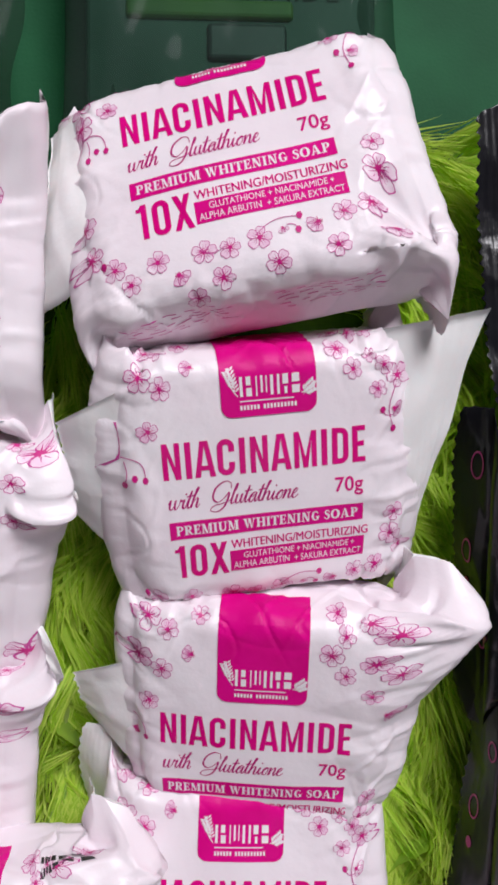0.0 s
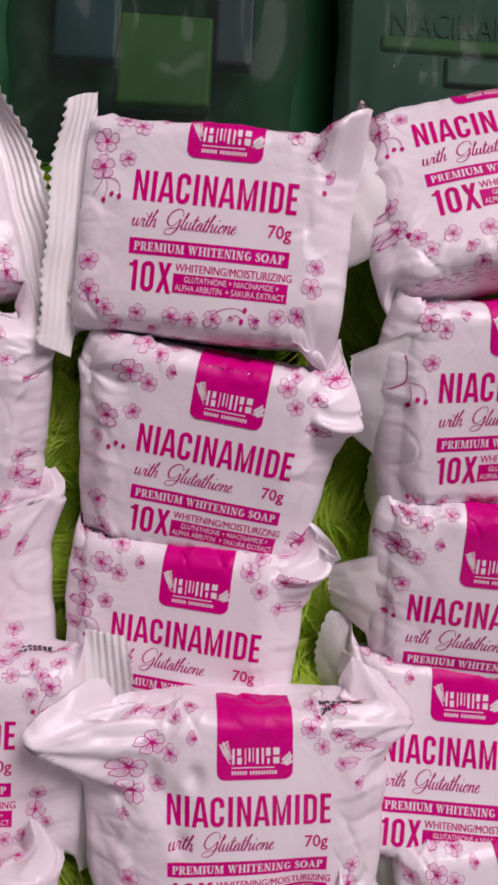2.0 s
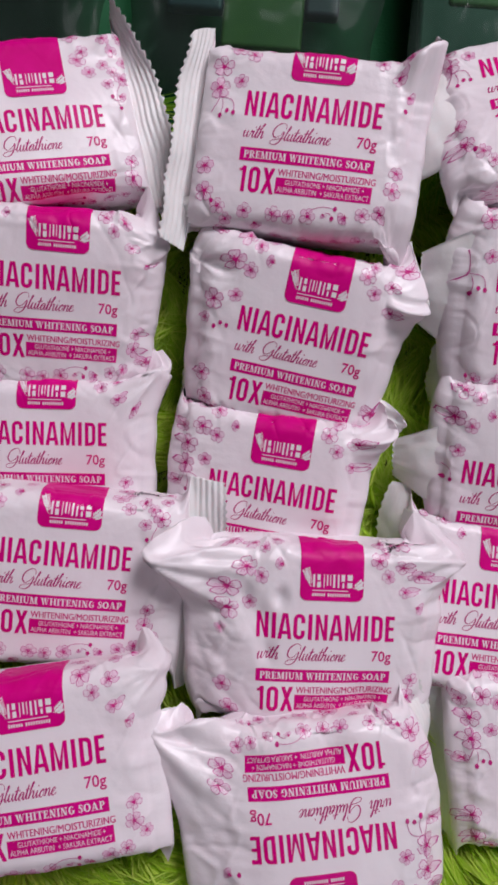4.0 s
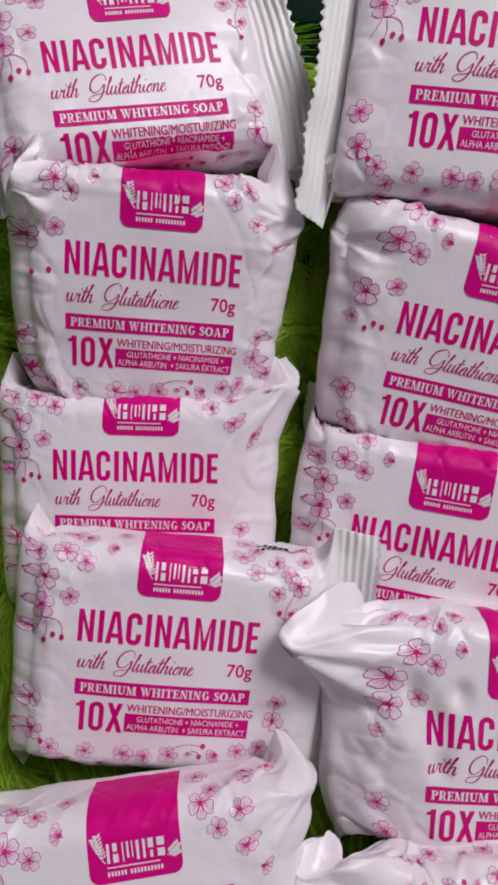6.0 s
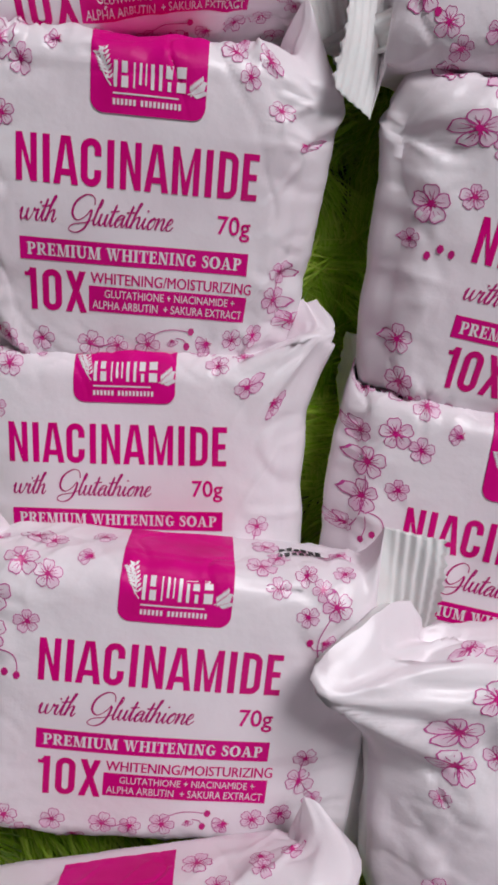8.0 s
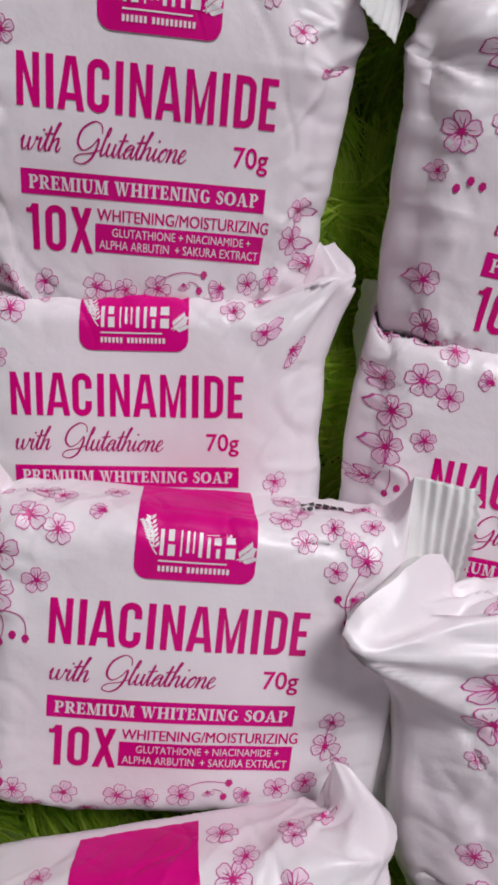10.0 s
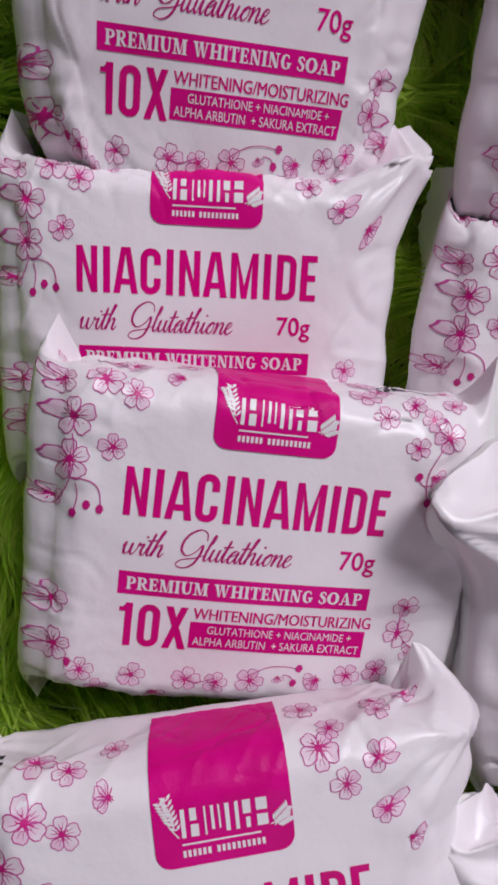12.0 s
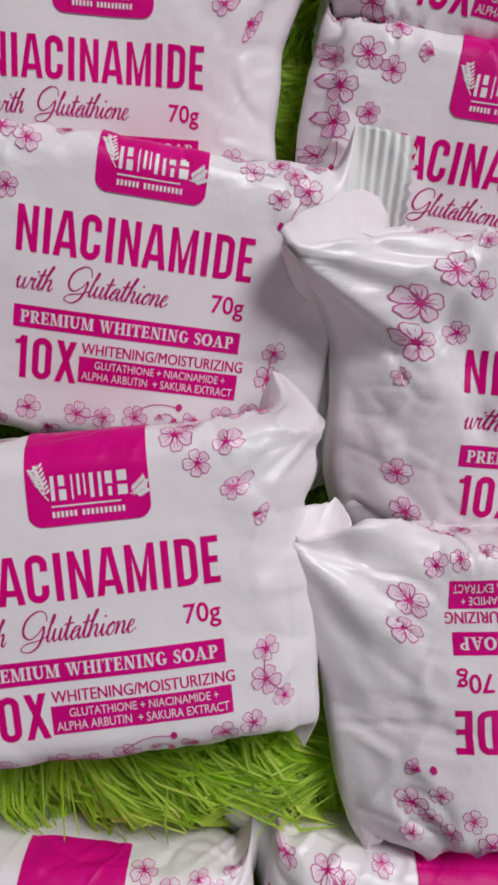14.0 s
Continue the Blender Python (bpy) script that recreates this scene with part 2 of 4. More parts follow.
def serif_glyph(ch):
    bowl = stroke([(0.28, 0.95), (0.45, 0.94), (0.56, 0.86), (0.59, 0.73), (0.56, 0.59), (0.45, 0.5), (0.28, 0.49)], np.array([0.1, 0.12, 0.18, 0.21, 0.18, 0.12, 0.1]))
    if ch == "I":
        return 0.38, serif_stem(0.08)
    if ch == "P":
        return 0.70, serif_stem(0.08) + [bowl]
    if ch == "R":
        return 0.78, serif_stem(0.08) + [bowl, stroke([(0.38, 0.5), (0.5, 0.3), (0.64, 0.07), (0.78, 0.05)], np.array([0.14, 0.2, 0.16, 0.1]))]
    if ch == "E":
        return 0.66, serif_stem(0.08) + [box2(0.38, 0.9, 0.62, 1), box2(0.30, 0.46, 0.5, 0.55), box2(0.38, 0, 0.64, 0.1), box2(0.54, 0.74, 0.62, 0.9), box2(0.56, 0.1, 0.64, 0.27), box2(0.45, 0.36, 0.52, 0.65)]
    if ch == "M":
        return 1.06, [box2(0.12, 0.09, 0.21, 0.91), box2(0.76, 0, 0.98, 1), solid((0.06, 1), (0.34, 1), (0.60, 0), (0.47, 0)), solid((0.53, 0), (0.58, 0), (0.80, 1), (0.72, 1)), box2(0, 0, 0.33, 0.09), box2(0.68, 0, 1.06, 0.09), box2(0, 0.91, 0.1, 1), box2(0.98, 0.91, 1.06, 1)]
    if ch == "U":
        return 0.84, [stroke([(0.19, 0.95), (0.19, 0.35), (0.27, 0.12), (0.45, 0.05), (0.62, 0.12), (0.69, 0.35), (0.69, 0.95)], np.array([0.22, 0.22, 0.2, 0.14, 0.11, 0.1, 0.1])), box2(0, 0.91, 0.39, 1), box2(0.55, 0.91, 0.84, 1)]
    if ch == "W":
        return 1.18, [solid((0.06, 1), (0.30, 1), (0.46, 0), (0.34, 0)), solid((0.46, 1), (0.70, 1), (0.86, 0), (0.74, 0)), solid((0.39, 0), (0.45, 0), (0.60, 1), (0.51, 1)), solid((0.79, 0), (0.85, 0), (1.08, 1), (1.0, 1)), box2(0, 0.91, 0.36, 1), box2(0.42, 0.91, 0.76, 1), box2(0.92, 0.91, 1.18, 1)]
    if ch == "H":
        return 0.90, serif_stem(0.08) + serif_stem(0.60) + [box2(0.3, 0.45, 0.6, 0.55)]
    if ch == "T":
        return 0.72, [box2(0.25, 0, 0.47, 0.9), box2(0.15, 0, 0.57, 0.09), box2(0, 0.9, 0.72, 1), box2(0, 0.72, 0.07, 0.9), box2(0.65, 0.72, 0.72, 0.9)]
    if ch == "N":
        return 0.88, [box2(0.12, 0.09, 0.21, 0.91), box2(0.67, 0, 0.76, 0.91), solid((0.06, 1), (0.34, 1), (0.76, 0), (0.56, 0)), box2(0, 0, 0.33, 0.09), box2(0.55, 0.91, 0.88, 1)]
    if ch == "G":
        return 0.84, [stroke([(0.66, 0.74), (0.56, 0.92), (0.4, 0.96), (0.22, 0.84), (0.15, 0.5), (0.22, 0.16), (0.42, 0.04), (0.58, 0.1), (0.64, 0.3)], np.array([0.08, 0.1, 0.1, 0.19, 0.25, 0.19, 0.1, 0.1, 0.12])), box2(0.54, 0.1, 0.74, 0.38), box2(0.46, 0.38, 0.82, 0.46)]
    if ch == "S":
        return 0.60, [stroke([(0.53, 0.72), (0.46, 0.91), (0.3, 0.96), (0.15, 0.87), (0.14, 0.69), (0.3, 0.55), (0.45, 0.43), (0.48, 0.24), (0.4, 0.09), (0.26, 0.04), (0.1, 0.12), (0.05, 0.3)], np.array([0.08, 0.1, 0.11, 0.15, 0.19, 0.22, 0.22, 0.19, 0.13, 0.1, 0.1, 0.08]))]
    if ch == "O":
        a = np.linspace(0, 2 * math.pi, 19)
        return 0.86, [stroke(np.stack([0.43 + 0.33 * np.cos(a), 0.5 + 0.45 * np.sin(a)], 1), 0.11 + 0.15 * np.abs(np.cos(a)) ** 1.5)]
    return 0.94, [solid((0.1, 0), (0.19, 0), (0.47, 1), (0.38, 1)), solid((0.36, 1), (0.52, 1), (0.84, 0), (0.59, 0)), box2(0.24, 0.28, 0.62, 0.37), box2(0, 0, 0.31, 0.09), box2(0.5, 0, 0.94, 0.09)]


def serif_word(text, x0, y0, x1, y1):
    out, at = [], 0.0
    for ch in text:
        if ch == " ":
            at += 0.36
            continue
        w, shapes = serif_glyph(ch)
        V, T = joined(shapes)
        out.append((V + [at, 0], T))
        at += w + 0.075
    V, T = joined(out)
    return refine(V * [(x1 - x0) / (at - 0.075), y1 - y0] + [x0, y0], T, 1.3)


def petal_curve(open_=1.0, n=13):
    a = np.linspace(0, math.pi * 2, n)
    r = 0.5 - 0.5 * np.cos(a)
    y = 0.13 + 0.87 * r * (1 - 0.10 * np.exp(-((a - math.pi) / 0.35) ** 2))
    x = 0.40 * open_ * np.sin(a) * (0.65 + 0.45 * r)
    return np.stack([x, y], 1)


def blossom(seed, side_view=False):
    """A cherry blossom of radius 1: petals, their outlines, the heart and its stamens."""
    rng = random.Random(seed)
    fills, lines, hearts = [], [], []
    count = 4 if side_view else 5
    for i in range(count):
        a = (i - 1.5) * 0.62 if side_view else i * 2 * math.pi / 5 + rng.uniform(-0.09, 0.09)
        k = rng.uniform(0.86, 1.06)
        c = petal_curve(0.8 if side_view else rng.uniform(0.95, 1.12)) * k
        R = np.array([[math.cos(a), math.sin(a)], [-math.sin(a), math.cos(a)]])
        q = c @ R
        m = q.mean(0)
        fills.append(refine(np.vstack([m, q]), [(0, 1 + j, 2 + j) for j in range(len(q) - 1)], 0.7))
        lines.append(stroke(q, 0.055))
        for s in (-0.1, 0.1):
            lines.append(stroke(np.array([(s * 0.4, 0.3), (s * 1.0, 0.5), (s * 1.3, 0.66)]) @ R, np.array([0.05, 0.035, 0.01])))
    for i in range(9):
        a, l = i * 0.698 + rng.uniform(-0.2, 0.2), rng.uniform(0.26, 0.44)
        tip = np.array((math.sin(a), math.cos(a))) * l
        hearts.append(stroke([(0, 0), tip * 0.5, tip], np.array([0.1, 0.07, 0.05])))
    disc = [(0.17 * math.cos(j * 0.785), 0.17 * math.sin(j * 0.785)) for j in range(8)]
    hearts.append((np.array([(0, 0)] + disc), np.array([(0, 1 + j, 1 + (j + 1) % 8) for j in range(8)])))
    return joined(fills), joined(lines), joined(hearts)


BLOSSOMS = [blossom(i) for i in range(5)] + [blossom(9, True), blossom(10, True)]
# x, y, radius of each printed blossom
TOP_BLOSSOMS = [(0.5, 13, 3.0), (-10, 8.2, 4.0), (-10.2, 0.3, 4.0), (-13, -7.2, 2.1), (-2.7, 3.2, 2.9), (-5.2, 15.6, 3.7), (8.2, 17.5, 2.8), (-12.5, 14.5, 2.6),
                (46.8, 14, 2.8), (52.5, 17.4, 2.6), (58.7, 11, 3.3), (53, 8.6, 2.4), (55.6, 14.2, 2.4), (57, 3.2, 2.5), (60.5, 18.3, 2.7), (43, 19.5, 3.4)]
LOW_BLOSSOMS = [(56.6, -23.5, 2.7), (56, -29.6, 3.3), (59.5, -34.2, 2.3), (52.9, -38, 3.0), (47, -39.5, 2.8), (41, -40.8, 2.9), (33, -40.6, 1.5), (27.7, -41.8, 3.0),
                (20.9, -42.6, 2.8), (15, -42.4, 3.0), (4.3, -42.2, 2.9), (8.6, -46.2, 2.8), (-5.6, -41.6, 3.0), (-11, -36.8, 3.9), (-12, -28, 3.4), (-2.4, -46, 2.6)]


def wavy(x0, y0, x1, y1, bend, n=9):
    t = np.linspace(0, 1, n)
    return np.stack([x0 + (x1 - x0) * t - (y1 - y0) * bend * np.sin(t * 3.1), y0 + (y1 - y0) * t + (x1 - x0) * bend * np.sin(t * 3.1)], 1)


TWIGS = ([stroke(wavy(-10, 5, -12.5, -8.5, 0.12), 0.22), stroke(wavy(-9.5, -3, -4.2, -8.4, 0.3), 0.22), stroke(wavy(-8.8, -4, -9, -9.5, 0.1), 0.2),
                stroke(wavy(58, 9, 56.6, -1.5, -0.15), 0.2), stroke(wavy(57, 2, 54, 3, 0.3), 0.2), stroke(wavy(56.5, -24, 59.5, -33, -0.2), 0.2),
                stroke(wavy(27, -41, 37, -38.5, 0.15), 0.2), stroke(wavy(20, -42, 14, -41.5, 0.2), 0.2), stroke(wavy(34, -40, 36.5, -41.5, 0.2), 0.2)])
BUDS = ([(np.array([(x, y)] + [(x + 0.75 * math.cos(j), y + 0.95 * math.sin(j)) for j in range(6)]), np.array([(0, 1 + j, 1 + (j + 1) % 6) for j in range(6)]))
               for x, y in ((-4.2, -8.6), (-9, -9.8), (-6.6, -8), (54, 3.2), (56.6, -1.8), (37.2, -38.3), (36.4, -41.7), (-8, -40))])


def sprig(x, y, lean, length, flip):
    parts = [stroke(wavy(x, y, x + lean, y + length, 0.15 * flip), 0.22)]
    for i in range(7):
        t = 0.2 + i * 0.12
        px, py = x + lean * t, y + length * t
        for s in (-1, 1):
            a = math.atan2(length, lean) + s * 0.9
            parts.append(stroke([(px, py), (px + 0.6 * math.cos(a), py + 0.6 * math.sin(a)), (px + 1.15 * math.cos(a), py + 1.15 * math.sin(a))], np.array([0.15, 0.5, 0.1])))
    return joined(parts)


def bars(*rects):
    return joined([rounded_panel(*r, limit=1.4) for r in rects])


# brand mark: plain white uprights, an underline and a thin bar
MARK = joined([bars((20.1, 9.7, 20.8, 14.3), (21.6, 9.7, 22.9, 11.7), (21.6, 12.3, 22.7, 14.3), (23.9, 9.7, 24.2, 14.3), (25.0, 10.4, 25.5, 14.3), (26.2, 10.4, 26.5, 14.3), (27.3, 9.7, 28.0, 14.3),
                    (28.9, 9.7, 29.5, 14.3), (30.2, 12.0, 31.5, 14.3), (30.6, 9.7, 31.3, 11.4), (32.4, 12.3, 34.2, 14.3), (32.4, 9.7, 34.2, 11.6), (20.0, 8.45, 32.8, 8.75)),
               sprig(19.6, 9.8, -1.6, 6.6, 1), sprig(18.9, 11.5, -1.9, 4.2, -1), sprig(34.6, 9.6, 3.0, 2.6, -1), sprig(35.2, 9.3, 2.6, 1.2, 1)])
TAGLINE = bars(*[(20.0 + i * 0.8, 6.55, 20.5 + i * 0.8, 7.65) for i in range(6)], *[(25.5 + i * 0.82, 6.55, 26.0 + i * 0.82, 7.65) for i in range(10)])

# joined-up handwriting: each letter's pen line (x-height 1) and how far it moves on
LETTERS = {
    "w": (1.5, [(0, 0.6), (0.15, 1), (0.2, 0.3), (0.4, 0), (0.65, 0.3), (0.7, 0.95), (0.75, 0.25), (0.95, 0), (1.2, 0.4), (1.25, 1), (1.4, 0.75)]),
    "i": (0.5, [(0.15, 0.95), (0.12, 0.3), (0.3, 0), (0.48, 0.3)]),
    "t": (0.55, [(0.25, 1.85), (0.15, 0.4), (0.32, 0), (0.53, 0.35)]),
    "h": (0.95, [(0.3, 1.6), (0.42, 2.05), (0.25, 2.0), (0.1, 0.9), (0.05, 0), (0.2, 0.7), (0.5, 1), (0.6, 0.7), (0.58, 0.2), (0.75, 0), (0.93, 0.35)]),
    "l": (0.5, [(0.3, 1.4), (0.4, 1.95), (0.25, 2.05), (0.12, 1), (0.1, 0.25), (0.28, 0), (0.48, 0.35)]),
    "u": (0.95, [(0.1, 1), (0.08, 0.3), (0.28, 0), (0.55, 0.4), (0.62, 1), (0.6, 0.3), (0.78, 0), (0.93, 0.3)]),
    "a": (0.95, [(0.65, 0.85), (0.4, 1), (0.1, 0.6), (0.12, 0.1), (0.35, 0), (0.6, 0.5), (0.68, 0.95), (0.64, 0.3), (0.8, 0), (0.94, 0.3)]),
    "o": (0.8, [(0.5, 1), (0.15, 0.7), (0.12, 0.2), (0.35, 0), (0.62, 0.35), (0.58, 0.85), (0.45, 1), (0.6, 0.85), (0.79, 0.9)]),
    "n": (0.92, [(0.1, 0.95), (0.08, 0), (0.25, 0.7), (0.5, 1), (0.62, 0.75), (0.6, 0.2), (0.76, 0), (0.9, 0.3)]),
    "e": (0.75, [(0.1, 0.4), (0.4, 0.6), (0.5, 0.9), (0.3, 1), (0.1, 0.6), (0.15, 0.15), (0.4, 0), (0.75, 0.35)]),
}


def pen_line(points):
    """A smooth curve through the points, thick on the way down and thin on the way up."""
    P = np.array([points[0]] + list(points) + [points[-1]], float)
    u = np.linspace(0, 1, 6)[:-1, None]
    out = []
    for a, c, d, e in zip(P, P[1:], P[2:], P[3:]):
        out.append(0.5 * (2 * c + (d - a) * u + (2 * a - 5 * c + 4 * d - e) * u * u + (3 * c - a - 3 * d + e) * u ** 3))
    Q = np.vstack(out + [P[-1:]])
    g = np.gradient(Q, axis=0)
    down = np.clip(-g[:, 1] / (np.linalg.norm(g, axis=1) + 1e-9), 0, 1)
    return stroke(Q, 0.21 + 0.26 * down)


def handwriting(text, x, base, wide, tall, slant=0.32):
    line, out, at = [], [], 0.0
    for ch in text:
        step, pts = LETTERS[ch]
        line += [(x + (at + px) * wide + slant * py * tall, base + py * tall) for px, py in pts]
        if ch == "i":
            cx, cy = x + (at + 0.2) * wide + slant * 1.5 * tall, base + 1.5 * tall
            out.append(stroke([(cx - 0.22, cy), (cx, cy), (cx + 0.22, cy)], np.array([0.2, 0.5, 0.2])))
        if ch == "t":
            cx, cy = x + (at + 0.2) * wide + slant * 1.25 * tall, base + 1.25 * tall
            out.append(stroke([(cx - 0.8, cy - 0.1), (cx, cy), (cx + 1.0, cy + 0.15)], 0.3))
        at += step
    return joined(out + [pen_line(line)])


CAPITAL = [(15.9, -12.7), (15.8, -11.2), (14.4, -10.7), (12.2, -12.2), (11.3, -14.6), (12.3, -15.9), (14.0, -15.0), (15.2, -13.6), (14.9, -15.2),
           (13.7, -17.4), (12.0, -18.4), (10.5, -17.9), (11.4, -16.8), (13.8, -16.3), (15.6, -15.6)]
SCRIPT = joined([handwriting("with", 0.1, -16.7, 2.2, 2.45), pen_line(CAPITAL), handwriting("lutathione", 15.2, -16.7, 2.25, 2.45)])

LABEL = {
    "title_text": (block_word([("N", 4.25, 1.15), ("I", 1.42, 0.65), ("A", 5.0, 0.5), ("C", 4.1, 1.15), ("I", 1.42, 1.2), ("N", 4.25, 0.65), ("A", 5.0, 0.7), ("M", 5.6, 1.2), ("I", 1.42, 1.2), ("D", 4.1, 0.95), ("E", 3.25, 0)], 0, -9.15, 0), DEEP, 0.13),
    "script_text": (SCRIPT, PLUM, 0.13),
    "weight_text": (words("70g", 41.4, -17.7, 48.5, -12.6, 0.012), DEEP, 0.13),
    "dose_text": (block_word([("1", 2.5, 1.2), ("0", 4.1, 0.75), ("X", 4.6, 0)], 1.0, -35.7, -26.6), DEEP, 0.13),
    "claim_text": (joined([words("WHITENING/MOISTURIZING", 15.0 + k, -28.9, 50.0 + k, -26.5) for k in (-0.05, 0.05)]), DEEP, 0.13),
}
BANNER = rounded_panel(0.3, -24.8, 48.6, -20.1)
BANNER_TEXT = serif_word("PREMIUM WHITENING SOAP", 1.8, -23.75, 47.2, -21.15)
PANEL = rounded_panel(14.6, -35.2, 49.2, -29.5)
PANEL_TEXT = joined([words("GLUTATHIONE + NIACINAMIDE +", 18.0, -31.9, 46.5, -30.2), words("ALPHA ARBUTIN  + SAKURA EXTRACT", 15.4, -34.5, 48.4, -32.7)])
TAB = rounded_panel(14.7, 4.9, 37.4, 36, 2.6, limit=1.0)
def code_bars(x):
    return [rounded_panel(*r) for r in ([(x + i * 1.5, 24.3 + (i % 3) * 0.2, x + 1 + i * 1.5, 26.2) for i in range(7)] + [(x + 0.5 + i * 1.6, 27.2, x + 1.7 + i * 1.6, 28.9 + (i % 2) * 0.3) for i in range(6)])]
BACK_BARS = bars(*[(-8 + i * 5.2 + (j * 1.7) % 3, -55.5 - j * 1.25, -8 + i * 5.2 + (j * 1.7) % 3 + 1.8 + (i * 7 + j * 3) % 4 * 0.7, -55.25 - j * 1.25) for j in range(6) for i in range(12) if i not in (5, 6)])


# ---- the pack: a film tube round a bar, flattened into a crimped fin at both ends ----
HALF_Y, HALF_Z, CORNER = 32.5, 13.0, 6.5
MID_X = 24.0
BODY_END, FIN_AT, FIN_END = 29.5, 40.0, 54.0


def section_table(b):
    h, r = HALF_Z, CORNER
    pts = [(0.0, h)] + [(y, h) for y in np.linspace(0.5, b - r, 60)]
    pts += [(b - r + r * math.sin(a), h - r + r * math.cos(a)) for a in np.linspace(0.05, math.pi / 2, 30)]
    pts += [(b, z) for z in np.linspace(h - r - 0.2, -(h - r), 20)]
    pts += [(b - r + r * math.cos(a), -(h - r) - r * math.sin(a)) for a in np.linspace(0.05, math.pi / 2, 30)]
    pts += [(y, -h) for y in np.linspace(b - r - 0.3, 0, 60)]
    P = np.array(pts)
    s = np.concatenate([[0], np.cumsum(np.linalg.norm(np.diff(P, axis=0), axis=1))])
    return s, P


class Pack:
    """left, right: (lift in degrees, twist in degrees, fin width, drift in mm) of each crimped end."""

    def __init__(self, seed, left, right, crumple=1.0, slack=(0.0, 0.0), dents=(), gentle=(0.0, 0.0), taper=0.0, half=HALF_Y, rounding=0.0, crimp=1.0):
        self.seed, self.ends, self.crumple, self.slack, self.dents = seed, [(*e, 0.0)[:5] for e in (left, right)], crumple, slack, dents
        self.gentle, self.taper, self.half, self.rounding, self.crimp = gentle, taper, half, rounding, crimp
        self.pulls = []
        self.sec_s, self.sec_p = section_table(half)
        self.girth = self.sec_s[-1]
        rng = random.Random(seed * 7 + 1)
        self.folds = []
        for i in range(26):
            sg, ds = rng.choice((-1, 1)), rng.uniform(-44, 44)
            dx = sg * rng.uniform(24, 42)
            aim = math.atan2(-ds * rng.uniform(0.1, 0.7), -dx * rng.uniform(0.6, 1.4)) + rng.uniform(-0.45, 0.45)
            self.folds.append((dx, ds, math.cos(aim), math.sin(aim), rng.uniform(9, 24), rng.choice((-1, 1, 1)) * rng.uniform(0.3, 1.0), rng.uniform(1.2, 3.0)))

    def at(self, x, s, off=0.0):
        p = self._at(x, s)
        if np.isscalar(off) and off == 0:
            return p
        e = 0.25
        n = np.cross(self._at(x + e, s) - self._at(x - e, s), self._at(x, s + e) - self._at(x, s - e))
        n /= np.linalg.norm(n, axis=1)[:, None] + 1e-12
        return p + n * off

    def pull(self, ax, as_, tip, reach):
        """Draws the film round a place on the pack out into a pointed ear."""
        A = self._shape(np.array([float(ax)]), np.array([float(as_)]))[0]
        self.pulls.append((ax, as_, np.array(tip) - A, reach))

    def _at(self, x, s):
        P = self._shape(x, s)
        for ax, as_, D, reach in self.pulls:
            dx, ds = x - ax, s - as_
            r = np.hypot(dx / max(7.0, abs(ax) - 27.5), ds / reach)
            turn = np.arctan2(ds, dx)
            w = np.clip(1 - r, 0, 1) ** (1.35 + 0.3 * np.sin(5 * turn + self.seed) + 0.2 * np.sin(9 * turn + 2 * self.seed))
            P = P + w[:, None] * D
            P[:, 2] += 1.3 * w * (1 - w) * 4 * noise2(turn * 2.2 + self.seed, r * 0.8, self.seed + 81) * min(reach / 14, 1.2)
        return P

    def _shape(self, x, s):
        sd = self.seed * 17.3
        y = np.sign(s) * np.interp(np.abs(s), self.sec_s, self.sec_p[:, 0])
        z = np.interp(np.abs(s), self.sec_s, self.sec_p[:, 1])
        ax, sg = np.abs(x), np.where(x < 0, -1.0, 1.0)
        L, R = self.ends
        lift = np.where(x < 0, L[0], R[0])
        twist = np.where(x < 0, L[1], R[1])
        width = np.where(x < 0, L[2], R[2])
        drift = np.where(x < 0, L[3], R[3])
        slack = np.where(x < 0, self.slack[0], self.slack[1])
        gentle = np.where(x < 0, self.gentle[0], self.gentle[1])
        begin = BODY_END - slack - gentle - (3.5 + 5.0 * max(self.crumple - 0.8, 0)) * np.abs(y / self.half) ** 4
        more = -slack
        fin_at = FIN_AT + more
        d = np.clip((ax - begin) / (fin_at - begin), 0, 1)
        rise = np.where(x < 0, L[4], R[4])
        H = np.maximum(np.clip(1 - d ** np.where(gentle > 4, 1.6, 2.6), 0, 1) ** np.where(gentle > 4, 0.8, 0.5), 0.012)
        front = np.clip(z / HALF_Z, 0, 1)
        crown = 1.5 * (1 - (y / self.half) ** 2) * (1 - (x / 45) ** 2).clip(0, 1)
        # film relief: slack over the body, pleats that run in from the ends, sharp creases
        end_w = np.clip((ax - 15 + slack + 0.5 * gentle) / 22, 0, 1) ** 1.2
        edge_w = np.clip((np.abs(s) - 19) / 10, 0, 1) * np.clip((50 - np.abs(s)) / 10, 0, 1)
        broad = 0.46 * noise2(x / 24 + sd, s / 19 + 3, self.seed + 31) + 0.20 * noise2(x / 13 + 0.5 * s / 13 + sd, s / 15, self.seed + 33)
        rel = 0.16 * noise2(x / 16 + sd, s / 13, self.seed) + 0.06 * noise2(x / 6 + 7, s / 6 + sd, self.seed + 3)
        pl = noise2(x / 15 + sd, s / 4.2 + 0.10 * x, self.seed + 5) + 0.5 * noise2(x / 9, s / 2.2 + sd, self.seed + 6)
        rel = rel + (0.15 * end_w + 0.03) * pl * (0.75 + 0.6 * edge_w)
        cr = 1 - np.abs(noise2(x / 11 + 0.5 * s / 11 + sd, s / 14 - 0.3 * x / 14, self.seed + 8))
        rel = rel - 0.6 * np.clip(cr - 0.86, 0, 1) / 0.14 * (0.18 + 0.9 * end_w + 0.7 * edge_w)
